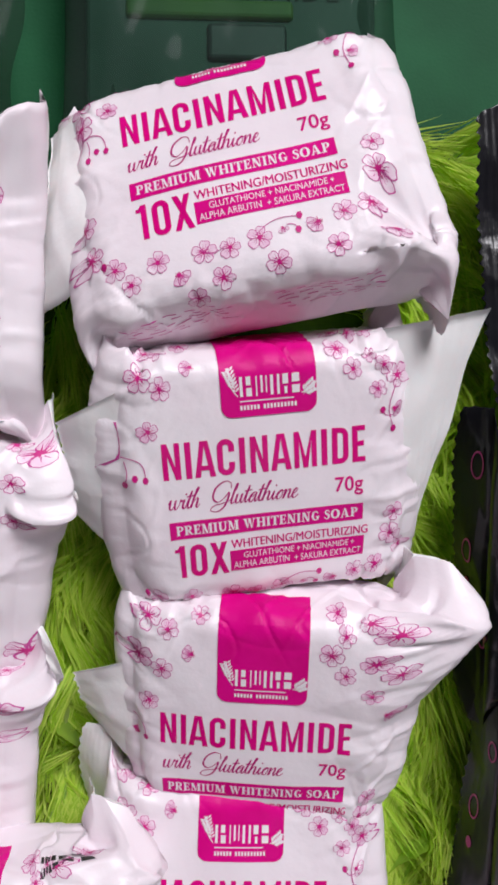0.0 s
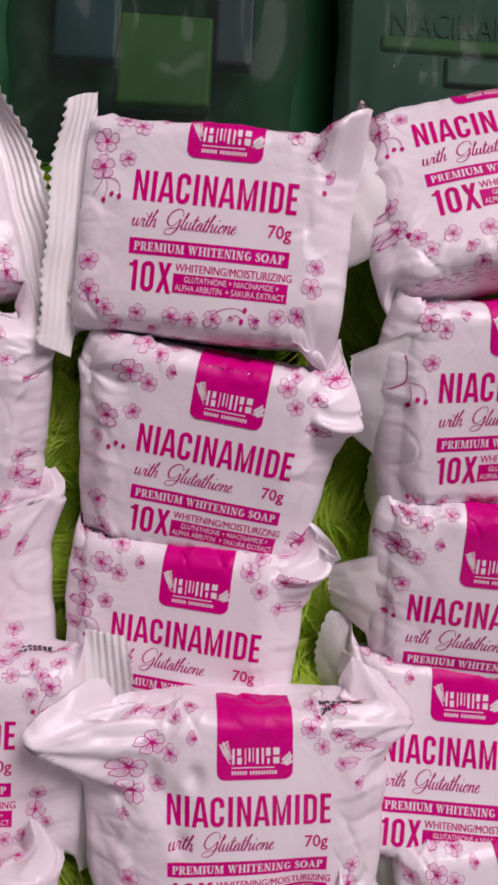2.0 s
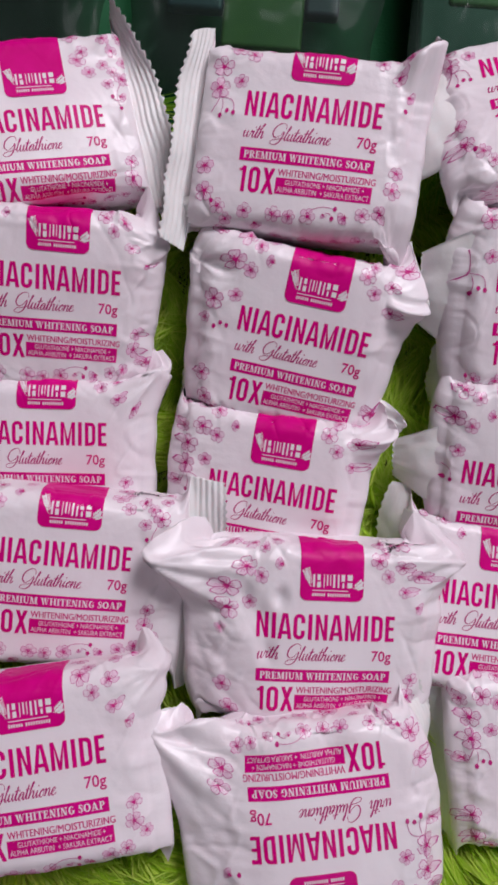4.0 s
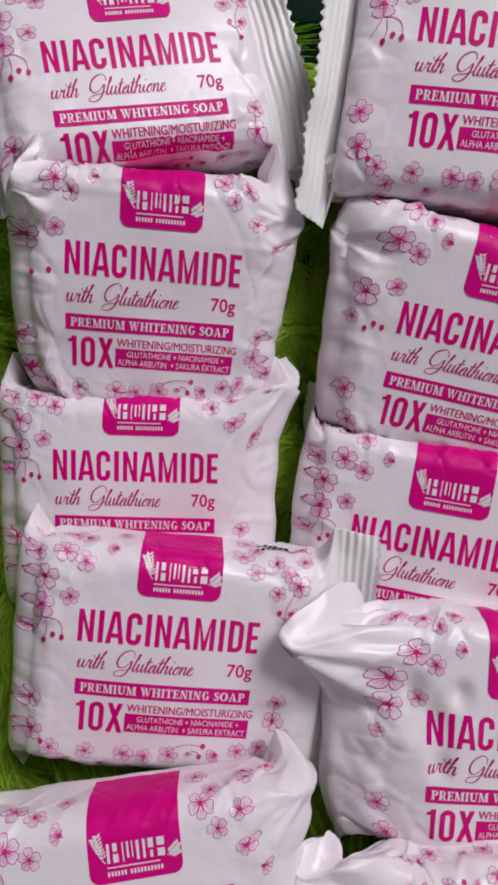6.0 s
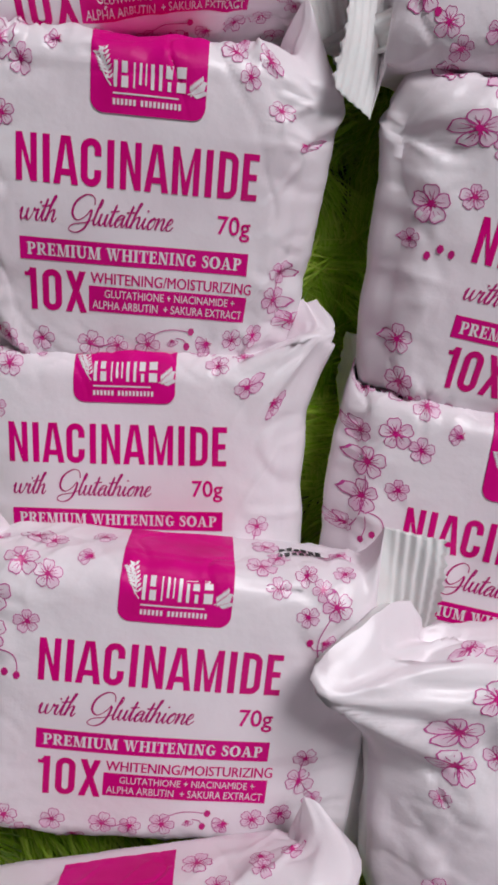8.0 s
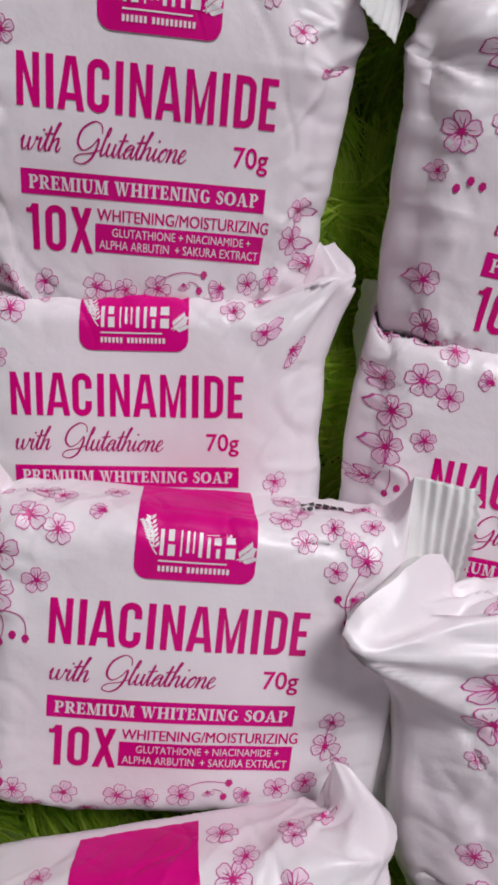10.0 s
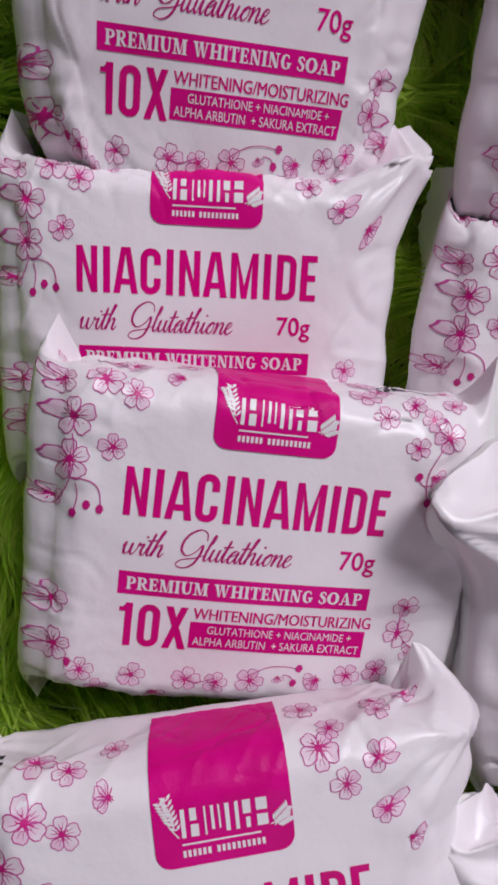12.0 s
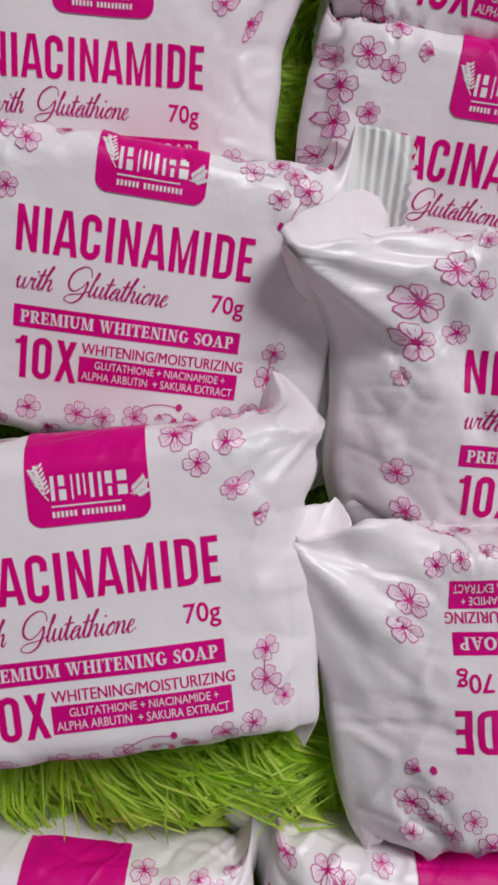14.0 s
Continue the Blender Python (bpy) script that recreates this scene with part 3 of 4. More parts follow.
        rel = rel + 1.1 * (0.05 + 0.8 * end_w + 0.5 * edge_w) * facets(x / 8.5 + 0.4 * s / 9 + sd, s / 10 - 0.25 * x / 9, self.seed + 61)
        rel = rel + 0.5 * (0.1 + 0.8 * end_w + 0.6 * edge_w) * facets(x / 4 - 0.5 * s / 5 + sd, s / 5 + 0.3 * x / 5, self.seed + 63)
        c2 = 1 - np.abs(noise2(x / 8 - 0.7 * s / 8 + sd, s / 21 + 0.2 * x / 9, self.seed + 21))
        c3 = 1 - np.abs(noise2(x / 19 + 0.9 * s / 13, s / 7 + sd, self.seed + 23))
        rel = rel + 0.75 * (np.clip(c2 - 0.8, 0, 1) / 0.2) ** 1.5 * (0.10 + 0.9 * end_w + 0.4 * edge_w) - 0.45 * (np.clip(c3 - 0.82, 0, 1) / 0.18) * (0.12 + 0.8 * end_w + 0.6 * edge_w)
        label = np.exp(-(((x + 1) / 31) ** 6)) * np.exp(-((s / 31) ** 8))
        amp = self.crumple * (1 - 0.80 * label)
        fin = np.clip((ax - fin_at + 3) / 3, 0, 1)
        rel = (rel * amp + broad * (0.55 + 0.45 * self.crumple)) * (1 - 0.75 * fin)
        for dx, ds, cx, cs, length, amp1, wide in self.folds:
            u, v = (x - dx) * cx + (s - ds) * cs, (s - ds) * cx - (x - dx) * cs
            k = np.clip(1 - np.abs(u / length - 0.25) / 0.75, 0, 1)
            rel = rel + amp * amp1 * k * np.exp(-np.abs(v) / wide)
        for dx, ds, rad, deep in self.dents:
            rel = rel - deep * np.exp(-(((x - dx) / rad) ** 2 + ((s - ds) / (rad * 1.4)) ** 2))
        # outward direction of the section
        ny, nz = y / self.half, z / HALF_Z
        big = np.abs(nz) >= np.abs(ny) * 0.985
        uy = np.where(big, 0.25 * ny, np.sign(ny))
        uz = np.where(big, np.sign(nz), 0.25 * nz)
        w = 1 + (HALF_Z / self.half) * (1 - H) * 0.85 * (0.15 + 0.85 * fin)
        t = np.clip((ax - BODY_END) / (FIN_END - BODY_END), 0, 1.3)
        yy = y * w * (1 + (width - 1) * t * t) + drift * t * t + uy * rel
        zz = z * H + rise * HALF_Z * (1 - H) + crown * front * H + uz * rel * (0.25 + 0.75 * H)
        # gusset: the end walls fold inwards between the ears
        zz = zz + 1.1 * fin * facets(y / 10 + sd, x / 9, self.seed + 11)
        crimp = np.clip((ax - fin_at - 2.0) / 1.0, 0, 1)
        zz = zz + self.crimp * crimp * np.where(np.abs(lift) < 40, 0.38, np.where(np.abs(lift) < 60, 0.2, 0.03)) * np.sin(ax * 2 * math.pi / 2.3)
        # the fin bends about an axis across its end
        x0, Lb = BODY_END + 7.5 + more, 5.0
        cut = 0.42 * np.clip((np.abs(y * w) / self.half - 0.72) / 0.6, 0, 1) ** 1.2 * np.where(np.abs(lift) > 60, 1.0, 0.12)
        over = np.clip(ax - x0, 0, None)
        over = np.where(over > 3, 3 + (over - 3) * (1 - cut), over)
        ear = np.clip((np.sign(twist) * yy / self.half - 0.05) / 1.0, 0, 1.25) ** 1.3
        th = np.radians(lift + np.abs(twist) * ear + 9 * noise2(y / 13 + sd, x * 0 + 2.5, self.seed + 13))
        th = np.where(np.abs(th) < 1e-3, 1e-3, th)
        u = np.clip(over / Lb, 0, 1)
        bx, bz = Lb / th * np.sin(th * u), Lb / th * (1 - np.cos(th * u))
        rest = np.clip(over - Lb, 0, None)
        bx, bz = bx + rest * np.cos(th), bz + rest * np.sin(th)
        a = th * u
        xo = np.where(over > 0, x0 + bx - zz * np.sin(a), ax)
        zo = np.where(over > 0, bz + zz * np.cos(a), zz)
        xo = xo * (1 + self.taper * np.clip(yy / self.half, -1, 1) * np.clip((ax - 24) / 9, 0, 1))
        xo = xo - self.rounding * np.clip(np.abs(yy) / self.half, 0, 1.05) ** 4 * np.clip((ax - 20) / 10, 0, 1)
        return np.stack([sg * xo, yy, zo - HALF_Z], 1)


def grid_mesh(name, pack, xs, ss, material, parent, label="", jag=0.0, smooth=True):
    X, S = np.meshgrid(xs, ss, indexing="ij")
    if jag:
        y = np.interp(np.abs(S), pack.sec_s, pack.sec_p[:, 0])
        tooth = np.abs(((y / 2.6) % 1.0) - 0.5) * 2
        far = np.clip((np.abs(X) - np.abs(xs).max() + 4) / 4, 0, 1)
        X = X + np.sign(X) * far * jag * (tooth - 0.5)
    P = pack.at(X.ravel(), S.ravel()) * 0.001
    nx, ns = X.shape
    i = np.arange(nx - 1)[:, None] * ns + np.arange(ns - 1)[None]
    F = np.stack([i, i + ns, i + ns + 1, i + 1], -1).reshape(-1, 4)
    return mesh_object(name, P, F.tolist(), material, parent, label, smooth)


def lay(name, pack, shape, mid_s, material, parent, off, label=""):
    V, T = shape
    P = pack.at(V[:, 0] - MID_X, V[:, 1] - mid_s, off) * 0.001
    return mesh_object(name, P, T.tolist(), material, parent, label)


def pack_film(pack, root, film, seal):
    ring = np.linspace(-pack.girth, pack.girth, 210)
    far = [FIN_AT - k for k in pack.slack]
    inner = np.concatenate([np.linspace(-far[0], -BODY_END + 3, 26), np.linspace(-BODY_END + 4, BODY_END - 4, 74), np.linspace(BODY_END - 3, far[1], 26)])
    grid_mesh("wrapper", pack, inner, ring, film, root)
    for sg in (-1, 1):
        start = far[0 if sg < 0 else 1]
        xs = sg * np.linspace(start, start + FIN_END - FIN_AT, 34)
        grid_mesh("end_seal", pack, xs if sg > 0 else xs[::-1], ring, seal, root, "ribbed white end seal with a zigzag edge" if seal is SEAL else "ribbed black end seal", 1.5)


def film_wing(pack, root, mid, a, b, c, d, za, zb, bulge=1.5, ribs=0.5, material=None):
    """A loose flap of wrapper end: a, b where it leaves the body, c, d its outer corners (mm from the title), za, zb the outer heights."""
    nu, nv = 22, 26
    def on_body(p):
        x = min(max(p[0] - MID_X, -31.0), 31.0)
        return pack.at(np.array([x]), np.array([p[1] - mid]), -0.4)[0]
    A, B = on_body(a), on_body(b)
    C, D = np.array([c[0] - MID_X, c[1] - mid, za]), np.array([d[0] - MID_X, d[1] - mid, zb])
    u, v = np.meshgrid(np.linspace(0, 1, nu), np.linspace(0, 1, nv), indexing="ij")
    reach = np.linalg.norm((C + D - A - B) / 2)
    wide = np.linalg.norm(C - D)
    tooth = np.abs(((v * max(wide, 4) / 2.4) % 1.0) - 0.5) * 2
    ue = (u + (tooth - 0.5) * 1.1 / reach * np.clip((u - 0.85) / 0.15, 0, 1))[..., None]
    ve = v[..., None]
    P = (A * (1 - ve) + B * ve) * (1 - ue) + (C * (1 - ve) + D * ve) * ue
    n = np.cross(C + D - A - B, B - A)
    n = n / (np.linalg.norm(n) + 1e-9) * (1 if n[2] > 0 else -1)
    sd = pack.seed * 3.7 + a[0]
    h = bulge * np.sin(u * math.pi * 0.9) * (0.4 + 0.6 * np.sin(v * math.pi))
    h = h + np.sin(np.clip(u * 1.4, 0, 1) * math.pi / 2) * (0.9 * noise2(v * 5 + sd, u * 1.5, pack.seed + 71) + 0.45 * noise2(v * 11 + sd, u * 2.5, pack.seed + 72)) * min(1.0, wide / 6 + 0.4)
    h = h + 0.5 * facets(v * 4 + sd, u * 4, pack.seed + 73) * u * (1 - u) * 3
    h = h + ribs * 0.4 * np.clip((u * reach - reach + 9) / 2, 0, 1) * np.sin(u * reach * 2 * math.pi / 2.3)
    top = (P + h[..., None] * n).reshape(-1, 3)
    low = top - n * 0.3
    i = np.arange(nu - 1)[:, None] * nv + np.arange(nv - 1)[None]
    up = np.stack([i, i + nv, i + nv + 1, i + 1], -1).reshape(-1, 4)
    k = nu * nv
    rim = [(r * nv + e, (r + 1) * nv + e, (r + 1) * nv + e + k, r * nv + e + k) for r in range(nu - 1) for e in (0, nv - 1)]
    rim += [((nu - 1) * nv + e, (nu - 1) * nv + e + 1, (nu - 1) * nv + e + 1 + k, (nu - 1) * nv + e + k) for e in range(nv - 1)]
    return mesh_object("end_flap", np.vstack([top, low]) * 0.001, up.tolist() + (up[:, ::-1] + k).tolist() + rim, material or SEAL, root, "loose creased flap of white film")


RESTING = []


def soap_pack(place, top, label, pack, rng_seed, code=None, back=False, wings=(), ears=()):
    """place: pose of the top left corner of the title; top: mm from there up to the pack's upper edge; ears: where the film is drawn out, to which tip, how wide."""
    mid = top - pack.half
    x, y, z, rx, ry, rz = place
    root = new("soap_pack")
    root.matrix_world = pose(x, y, z + LIFT, rx, ry, rz) @ Matrix.Translation((MID_X * 0.001, mid * 0.001, 0))
    tagged(root, label, "soap", "wrapped soap bars on the rug")
    RESTING.append(root.matrix_world.copy())
    for (ex, ey), (px, py, pz), reach in ears:
        pack.pull(ex - MID_X, ey - mid, (px - MID_X, py - mid, pz), reach)
    pack_film(pack, root, FILM, SEAL)
    lay_ = lambda name, shape, material, parent, off, label="": lay(name, pack, shape, mid, material, parent, off, label)
    shift = np.array([-0.9, 0.0])
    tab = lay_("logo_tab", TAB, MAGENTA, root, 0.24, "magenta printed tab with rounded lower corners")
    lay_("logo_mark", (MARK[0] + shift, MARK[1]), WHITE, tab, 0.37, "white printed mark")
    lay_("tagline_bar", (TAGLINE[0] + shift, TAGLINE[1]), WHITE, tab, 0.37)
    for name, (shape, ink, off) in LABEL.items():
        lay_(name, shape, ink, root, off)
    banner = lay_("banner", BANNER, MAGENTA, root, 0.11, "magenta printed banner")
    lay_("banner_text", BANNER_TEXT, WHITE, banner, 0.18, "white printed letters")
    panel = lay_("ingredient_panel", PANEL, MAGENTA, root, 0.11, "magenta printed panel")
    lay_("ingredient_text", PANEL_TEXT, WHITE, panel, 0.18, "white printed letters")
    rng = random.Random(rng_seed)
    spots = TOP_BLOSSOMS + LOW_BLOSSOMS if back else TOP_BLOSSOMS + LOW_BLOSSOMS + [(x + rng.uniform(-2, 2), y - 9.5 - rng.uniform(0, 2), r) for x, y, r in LOW_BLOSSOMS[3:13]]
    spots += [(x + rng.uniform(-2, 2), y + 9 + rng.uniform(0, 2), r) for x, y, r in TOP_BLOSSOMS if y > 12 and not 12 < x < 42]
    if back:
        spots = spots + [(x + 3.2, y - 6.4, r) for x, y, r in LOW_BLOSSOMS[3:12:2]]
    for i, (bx, by, r) in enumerate(spots):
        if abs(bx - MID_X) > (36.0 if wings else 38.5) - max(pack.slack[0 if bx < MID_X else 1], 0):
            continue
        if any(math.hypot((bx - MID_X - px) / max(7.0, abs(px) - 27.5), (by - mid - py) / reach) < 0.62 for px, py, _, reach in pack.pulls):
            continue
        fill, line, heart = BLOSSOMS[6 if i in (6, 21) else 5 if i in (13, 22, 27) else i % 5]
        a = i * 1.3
        R = np.array([[math.cos(a), math.sin(a)], [-math.sin(a), math.cos(a)]]) * r
        V, F, at, ids = [], [], 0, []
        for k, ((v, t), off) in enumerate(((fill, 0.10), (line, 0.14), (heart, 0.17))):
            q = v @ R + [bx, by]
            V.append(pack.at(q[:, 0] - MID_X, q[:, 1] - mid, off) * 0.001)
            F.append(np.asarray(t) + at)
            ids += [k] * len(t)
            at += len(v)
        ob = mesh_object("blossom", np.vstack(V), np.vstack(F).tolist(), [PETAL, OUTLINE, HEART], root)
        ob.data.polygons.foreach_set("material_index", ids)
    def drawn_out(px, py):
        return any(math.hypot((px - MID_X - ax) / max(7.0, abs(ax) - 27.5), (py - mid - as_) / reach) < 1.6 for ax, as_, _, reach in pack.pulls)

    for shape in TWIGS:
        if any(drawn_out(*p) for p in shape[0]):
            continue
        lay_("twig", shape, OUTLINE, root, 0.18)
    for shape in BUDS:
        if drawn_out(*shape[0][0]):
            continue
        lay_("bud", shape, HEART, root, 0.2)
    for flap in wings:
        film_wing(pack, root, mid, *flap)
    if code is not None:
        for shape in code_bars(code):
            lay_("code_bar", shape, CODE, root, 0.2, "black stamped code")
    if back:
        lay_("fine_print", BACK_BARS, OUTLINE, root, 0.2, "rows of tiny magenta print")
    return root


# ---- the room: an unseen shell, its walls kept dark to limit bounced light ----
def setting(ob, label, category):
    return tagged(ob, label, category, kind="structure")


setting(block("floor", (-ROOM, -ROOM, -0.08), (ROOM, ROOM, -0.012), FLOOR), "brown wooden floor under the green cloth", "floor")
setting(block("ceiling", (-ROOM, -ROOM, 2.6), (ROOM, ROOM, 2.7), WALL), "unseen plain grey ceiling of the room", "ceiling")
setting(block("wall_west", (-ROOM - 0.1, -ROOM, -0.08), (-ROOM, ROOM, 2.7), WALL), "unseen plain grey painted room wall", "wall")
setting(block("wall_east", (ROOM, -ROOM, -0.08), (ROOM + 0.1, ROOM, 2.7), WALL), "unseen plain grey painted room wall", "wall")


def window_wall(wall_name, window_name, y0, y1, cx):
    """A wall from y0 (room side) to y1 with a framed opening centred on cx."""
    wall = setting(new(wall_name), "unseen grey painted wall with a wide window", "wall")
    a, c = cx - WIN_W / 2, cx + WIN_W / 2
    lo, hi = min(y0, y1), max(y0, y1)
    block("wall_panel", (-ROOM - 0.1, lo, -0.08), (a, hi, 2.7), WALL, wall)
    block("wall_panel", (c, lo, -0.08), (ROOM + 0.1, hi, 2.7), WALL, wall)
    block("wall_panel", (a, lo, -0.08), (c, hi, WIN_Z0), WALL, wall)
    block("wall_panel", (a, lo, WIN_Z1), (c, hi, 2.7), WALL, wall)
    win = setting(new(window_name), "wide unseen window with a white painted frame", "window")
    f0, f1 = lo + 0.025, hi - 0.025
    block("window_frame", (a, f0, WIN_Z0), (a + 0.05, f1, WIN_Z1), FRAME_PAINT, win, 0.004)
    block("window_frame", (c - 0.05, f0, WIN_Z0), (c, f1, WIN_Z1), FRAME_PAINT, win, 0.004)
    block("window_frame", (a + 0.05, f0, WIN_Z1 - 0.05), (c - 0.05, f1, WIN_Z1), FRAME_PAINT, win, 0.004)
    block("window_frame", (a + 0.05, f0, WIN_Z0), (c - 0.05, f1, WIN_Z0 + 0.05), FRAME_PAINT, win, 0.004)


window_wall("wall_north", "window_1", ROOM, ROOM + 0.1, WIN_X)
# this south opening is made up to carry the fill lamp
window_wall("wall_south", "added_window", -ROOM, -ROOM - 0.1, 0.55)


# ---- cloth under and behind the rug ----
def cloth_sheet():
    n = 150
    x, y = np.meshgrid(np.linspace(-0.6, 0.6, n), np.linspace(-0.6, 0.6, n), indexing="ij")
    z = 0.006 * noise2(x * 9, y * 5, 3) + 0.003 * noise2(x * 26, y * 12, 4) + 0.0015 * noise2(x * 60, y * 30, 5)
    z = np.where(y > 0.17, z + 0.004 + 0.012 * np.clip((y - 0.17) / 0.1, 0, 1) * noise2(x * 12, y * 22, 8), -0.002 + 0.25 * z)
    i = np.arange(n - 1)[:, None] * n + np.arange(n - 1)[None]
    F = np.stack([i, i + n, i + n + 1, i + 1], -1).reshape(-1, 4)
    ob = mesh_object("green_cloth", np.stack([x, y, z - 0.006], -1).reshape(-1, 3), F.tolist(), CLOTH)
    tagged(ob, "dark green cloth lying in folds under the rug", "cloth")


cloth_sheet()

# ---- the wrapped soap bars ----
# ends: lift, lift of one corner, width, drift, rise; slack: how far each end of the body is set back
FOLDED = (-116, 10, 1.0, 0)
soap_pack((-0.1235, 0.1136, 0.0058, -4.7, 11.7, 15.1), 33, "white soap pack with pink blossoms, one seal standing up",
          Pack(1, (-50, 80, 0.9, 4), (24, 40, 1.05, 6, 0.4), 1.0), 1, code=-18, back=True)
soap_pack((-0.1124, 0.0616, 0.0028, 22.1, 7.6, 1.6), 20, "white blossom soap pack leaning on the pack behind",
          Pack(2, FOLDED, (-104, 10, 1.0, 0), 1.2, (2.5, 2.5), taper=0.07, half=35, rounding=6), 2,
          ears=(((-13, 12), (-13, 17, 2), 14), ((61, 13), (66, 14, -9), 13),))
soap_pack((-0.1154, 0.0035, -0.0145, 12.3, 2.7, 3.4), 16, "white blossom soap pack half covered by two others",
          Pack(3, FOLDED, FOLDED, 0.9, (0, -0.5)), 3,
          ears=(((61, 11), (70, 21, -3), 14),))
soap_pack((-0.0986, -0.0384, 0.0037, 11.5, 6.2, -0.8), 16.5, "white blossom soap pack with a ribbed seal spread flat",
          Pack(4, (-118, 4, 0.7, -6), (-30, 28, 0.9, 3, 0.55), 0.8, (0, -4), half=33), 4, code=47)
soap_pack((-0.0991, -0.1094, 0.0203, 1.2, 4.3, 11.5), 21, "smooth white soap pack raised at the edge of the group",
          Pack(5, (-90, 30, 1.0, 0), (-114, 10, 0.8, 0), 0.7, (0, -1), half=32.2), 5, code=-20,
          ears=(((61, 14), (70, 17.5, -3), 12),))
soap_pack((-0.0209, 0.1281, 0.0111, 7.4, -5.7, -4.4), 17, "white blossom soap pack with a wavy upturned seal",
          Pack(6, (52, 8, 0.88, -2, 0.3), FOLDED, 0.8, (-4, 1)), 6,
          wings=(((-9, -34), (-9, -44), (-31, -42), (-27, -46), -13, -15, 1, 0.2),),
          ears=(((61, 12), (66, 23, 2), 8.5), ((61, -42), (63, -54, -17), 9),))
soap_pack((-0.0172, 0.0533, -0.0019, 18.3, -2.4, -8.6), 24.5, "white blossom soap pack tucked under the one above",
          Pack(7, FOLDED, FOLDED, 0.9, (-2, 6), taper=0.075, half=33.5, rounding=3), 7,
          ears=(((-13, 14), (-19.5, 12, -6), 13), ((61, 12), (68, 14, -5), 15),))
soap_pack((-0.0243, -0.0078, -0.0162, 11.1, -7.3, -5.3), 24, "white blossom soap pack with a crease down its front",
          Pack(8, (-96, 30, 1.0, 0), FOLDED, 1.0, (0, 7), ((-9, -2, 3.5, 0.9),), taper=0.03), 8, code=-15,
          ears=(((61, 17), (71, 28, -1), 13),))
soap_pack((-0.0028, -0.0578, 0.0037, 6.9, 2.7, 2.3), 24.5, "badly crumpled white soap pack with a slack end",
          Pack(9, (-98, 20, 0.8, 2, 0.1), FOLDED, 1.35, (-9, -1), ((-23, 6, 5, 3.0), (18, -28, 8, 3.0), (-16, 14, 2.6, 2.2), (-20, -6, 2.8, 2.0), (-29, 14, 3, 2.5)), (19, 0), half=33.3, rounding=5), 9, code=48,
          ears=(((-24, 14), (-42, 20, 3), 19), ((61, 18), (76, 19, -3), 15),))
soap_pack((0.0503, -0.1314, 0.0110, 0.2, -2.8, -170.1), 24, "white blossom soap pack lying upside down",
          Pack(10, (-95, -70, 0.9, 0), (-112, 10, 0.78, 0), 1.3, (0, -9), ((22, -18, 7, 2.0), (-5, -27, 6, 2.0)), (0, 21), half=33.8, rounding=5), 10,
          ears=(((72, -32), (81, -48, -5), 24),))
soap_pack((0.0632, 0.1502, 0.0038, -18.6, -7.9, 11.1), 12.5, "white blossom soap pack tipped back with its side showing",
          Pack(11, FOLDED, FOLDED, 1.1, (0, -3)), 11, back=True,
          wings=(((-7, 9), (-7, -42), (-20, 8), (-30, -38), -8, -15, 2, 0.4),),
          ears=(((61, -38), (67, -44, -13), 14),))
soap_pack((0.0729, 0.0715, 0.0109, 20.0, 4.6, 5.3), 20, "white blossom soap pack with a long ribbed seal",
          Pack(12, FOLDED, FOLDED, 1.2, (3, 0), rounding=3), 12,
          wings=(((55, 24), (55, -38), (81, 25), (64, -38), -3, -8, 2.5, 1.0), ((-7, 14), (-7, -36), (-24, 4), (-23, -22), -12, -16, 2, 0.2),))
soap_pack((0.0712, 0.0029, -0.0086, 17.6, -6.0, -2.8), 29, "white blossom soap pack wedged between two others",
          Pack(13, (-105, 40, 1.0, 0), FOLDED, 1.4, (6, 0), taper=0.09, rounding=3), 13,
          wings=(((-7, 12), (-7, -22), (-26, 2), (-24, -14), -11, -15, 2, 0.2),),
          ears=(((61, 20), (80, 27, -2), 18),))
soap_pack((0.0654, -0.0426, -0.0137, -1.8, -1.6, -2.3), 24, "white blossom soap pack lying low under its neighbours",
          Pack(14, (-80, 60, 1.0, 0), (-110, 80, 1.0, 0), 1.2, (5, 0)), 14)
soap_pack((-0.1000, -0.2050, 0.0050, 8, 1, 0.5), 26, "white blossom soap pack at the edge of the rug",
          Pack(15, (-100, 40, 1.0, 0), (-105, 70, 0.95, 0), 0.8), 15)
soap_pack((-0.0140, -0.1960, 0.0050, 8, 1, 3), 26, "white blossom soap pack beside another at the rug edge",
          Pack(16, (-95, 80, 1.0, 0), (-100, 10, 1.0, 0), 0.9), 16)
soap_pack((0.0899, -0.0985, -0.0080, 4, 2, 10), 22, "white blossom soap pack behind the upside-down one",
          Pack(17, (-70, 60, 1.0, 0), (-100, 80, 1.0, 0), 1.3), 17)


# ---- black packs beside them ----
def ring_print(cx, cy, r):
    return stroke([(cx + r * math.cos(a), cy + 1.25 * r * math.sin(a)) for a in np.linspace(0, 6.5, 20)], 0.45)


def dot_print(cx, cy, r):
    return np.array([(cx, cy)] + [(cx + r * math.cos(j * 0.7), cy + 1.2 * r * math.sin(j * 0.7)) for j in range(9)]), np.array([(0, 1 + j, 1 + (j + 1) % 9) for j in range(9)])


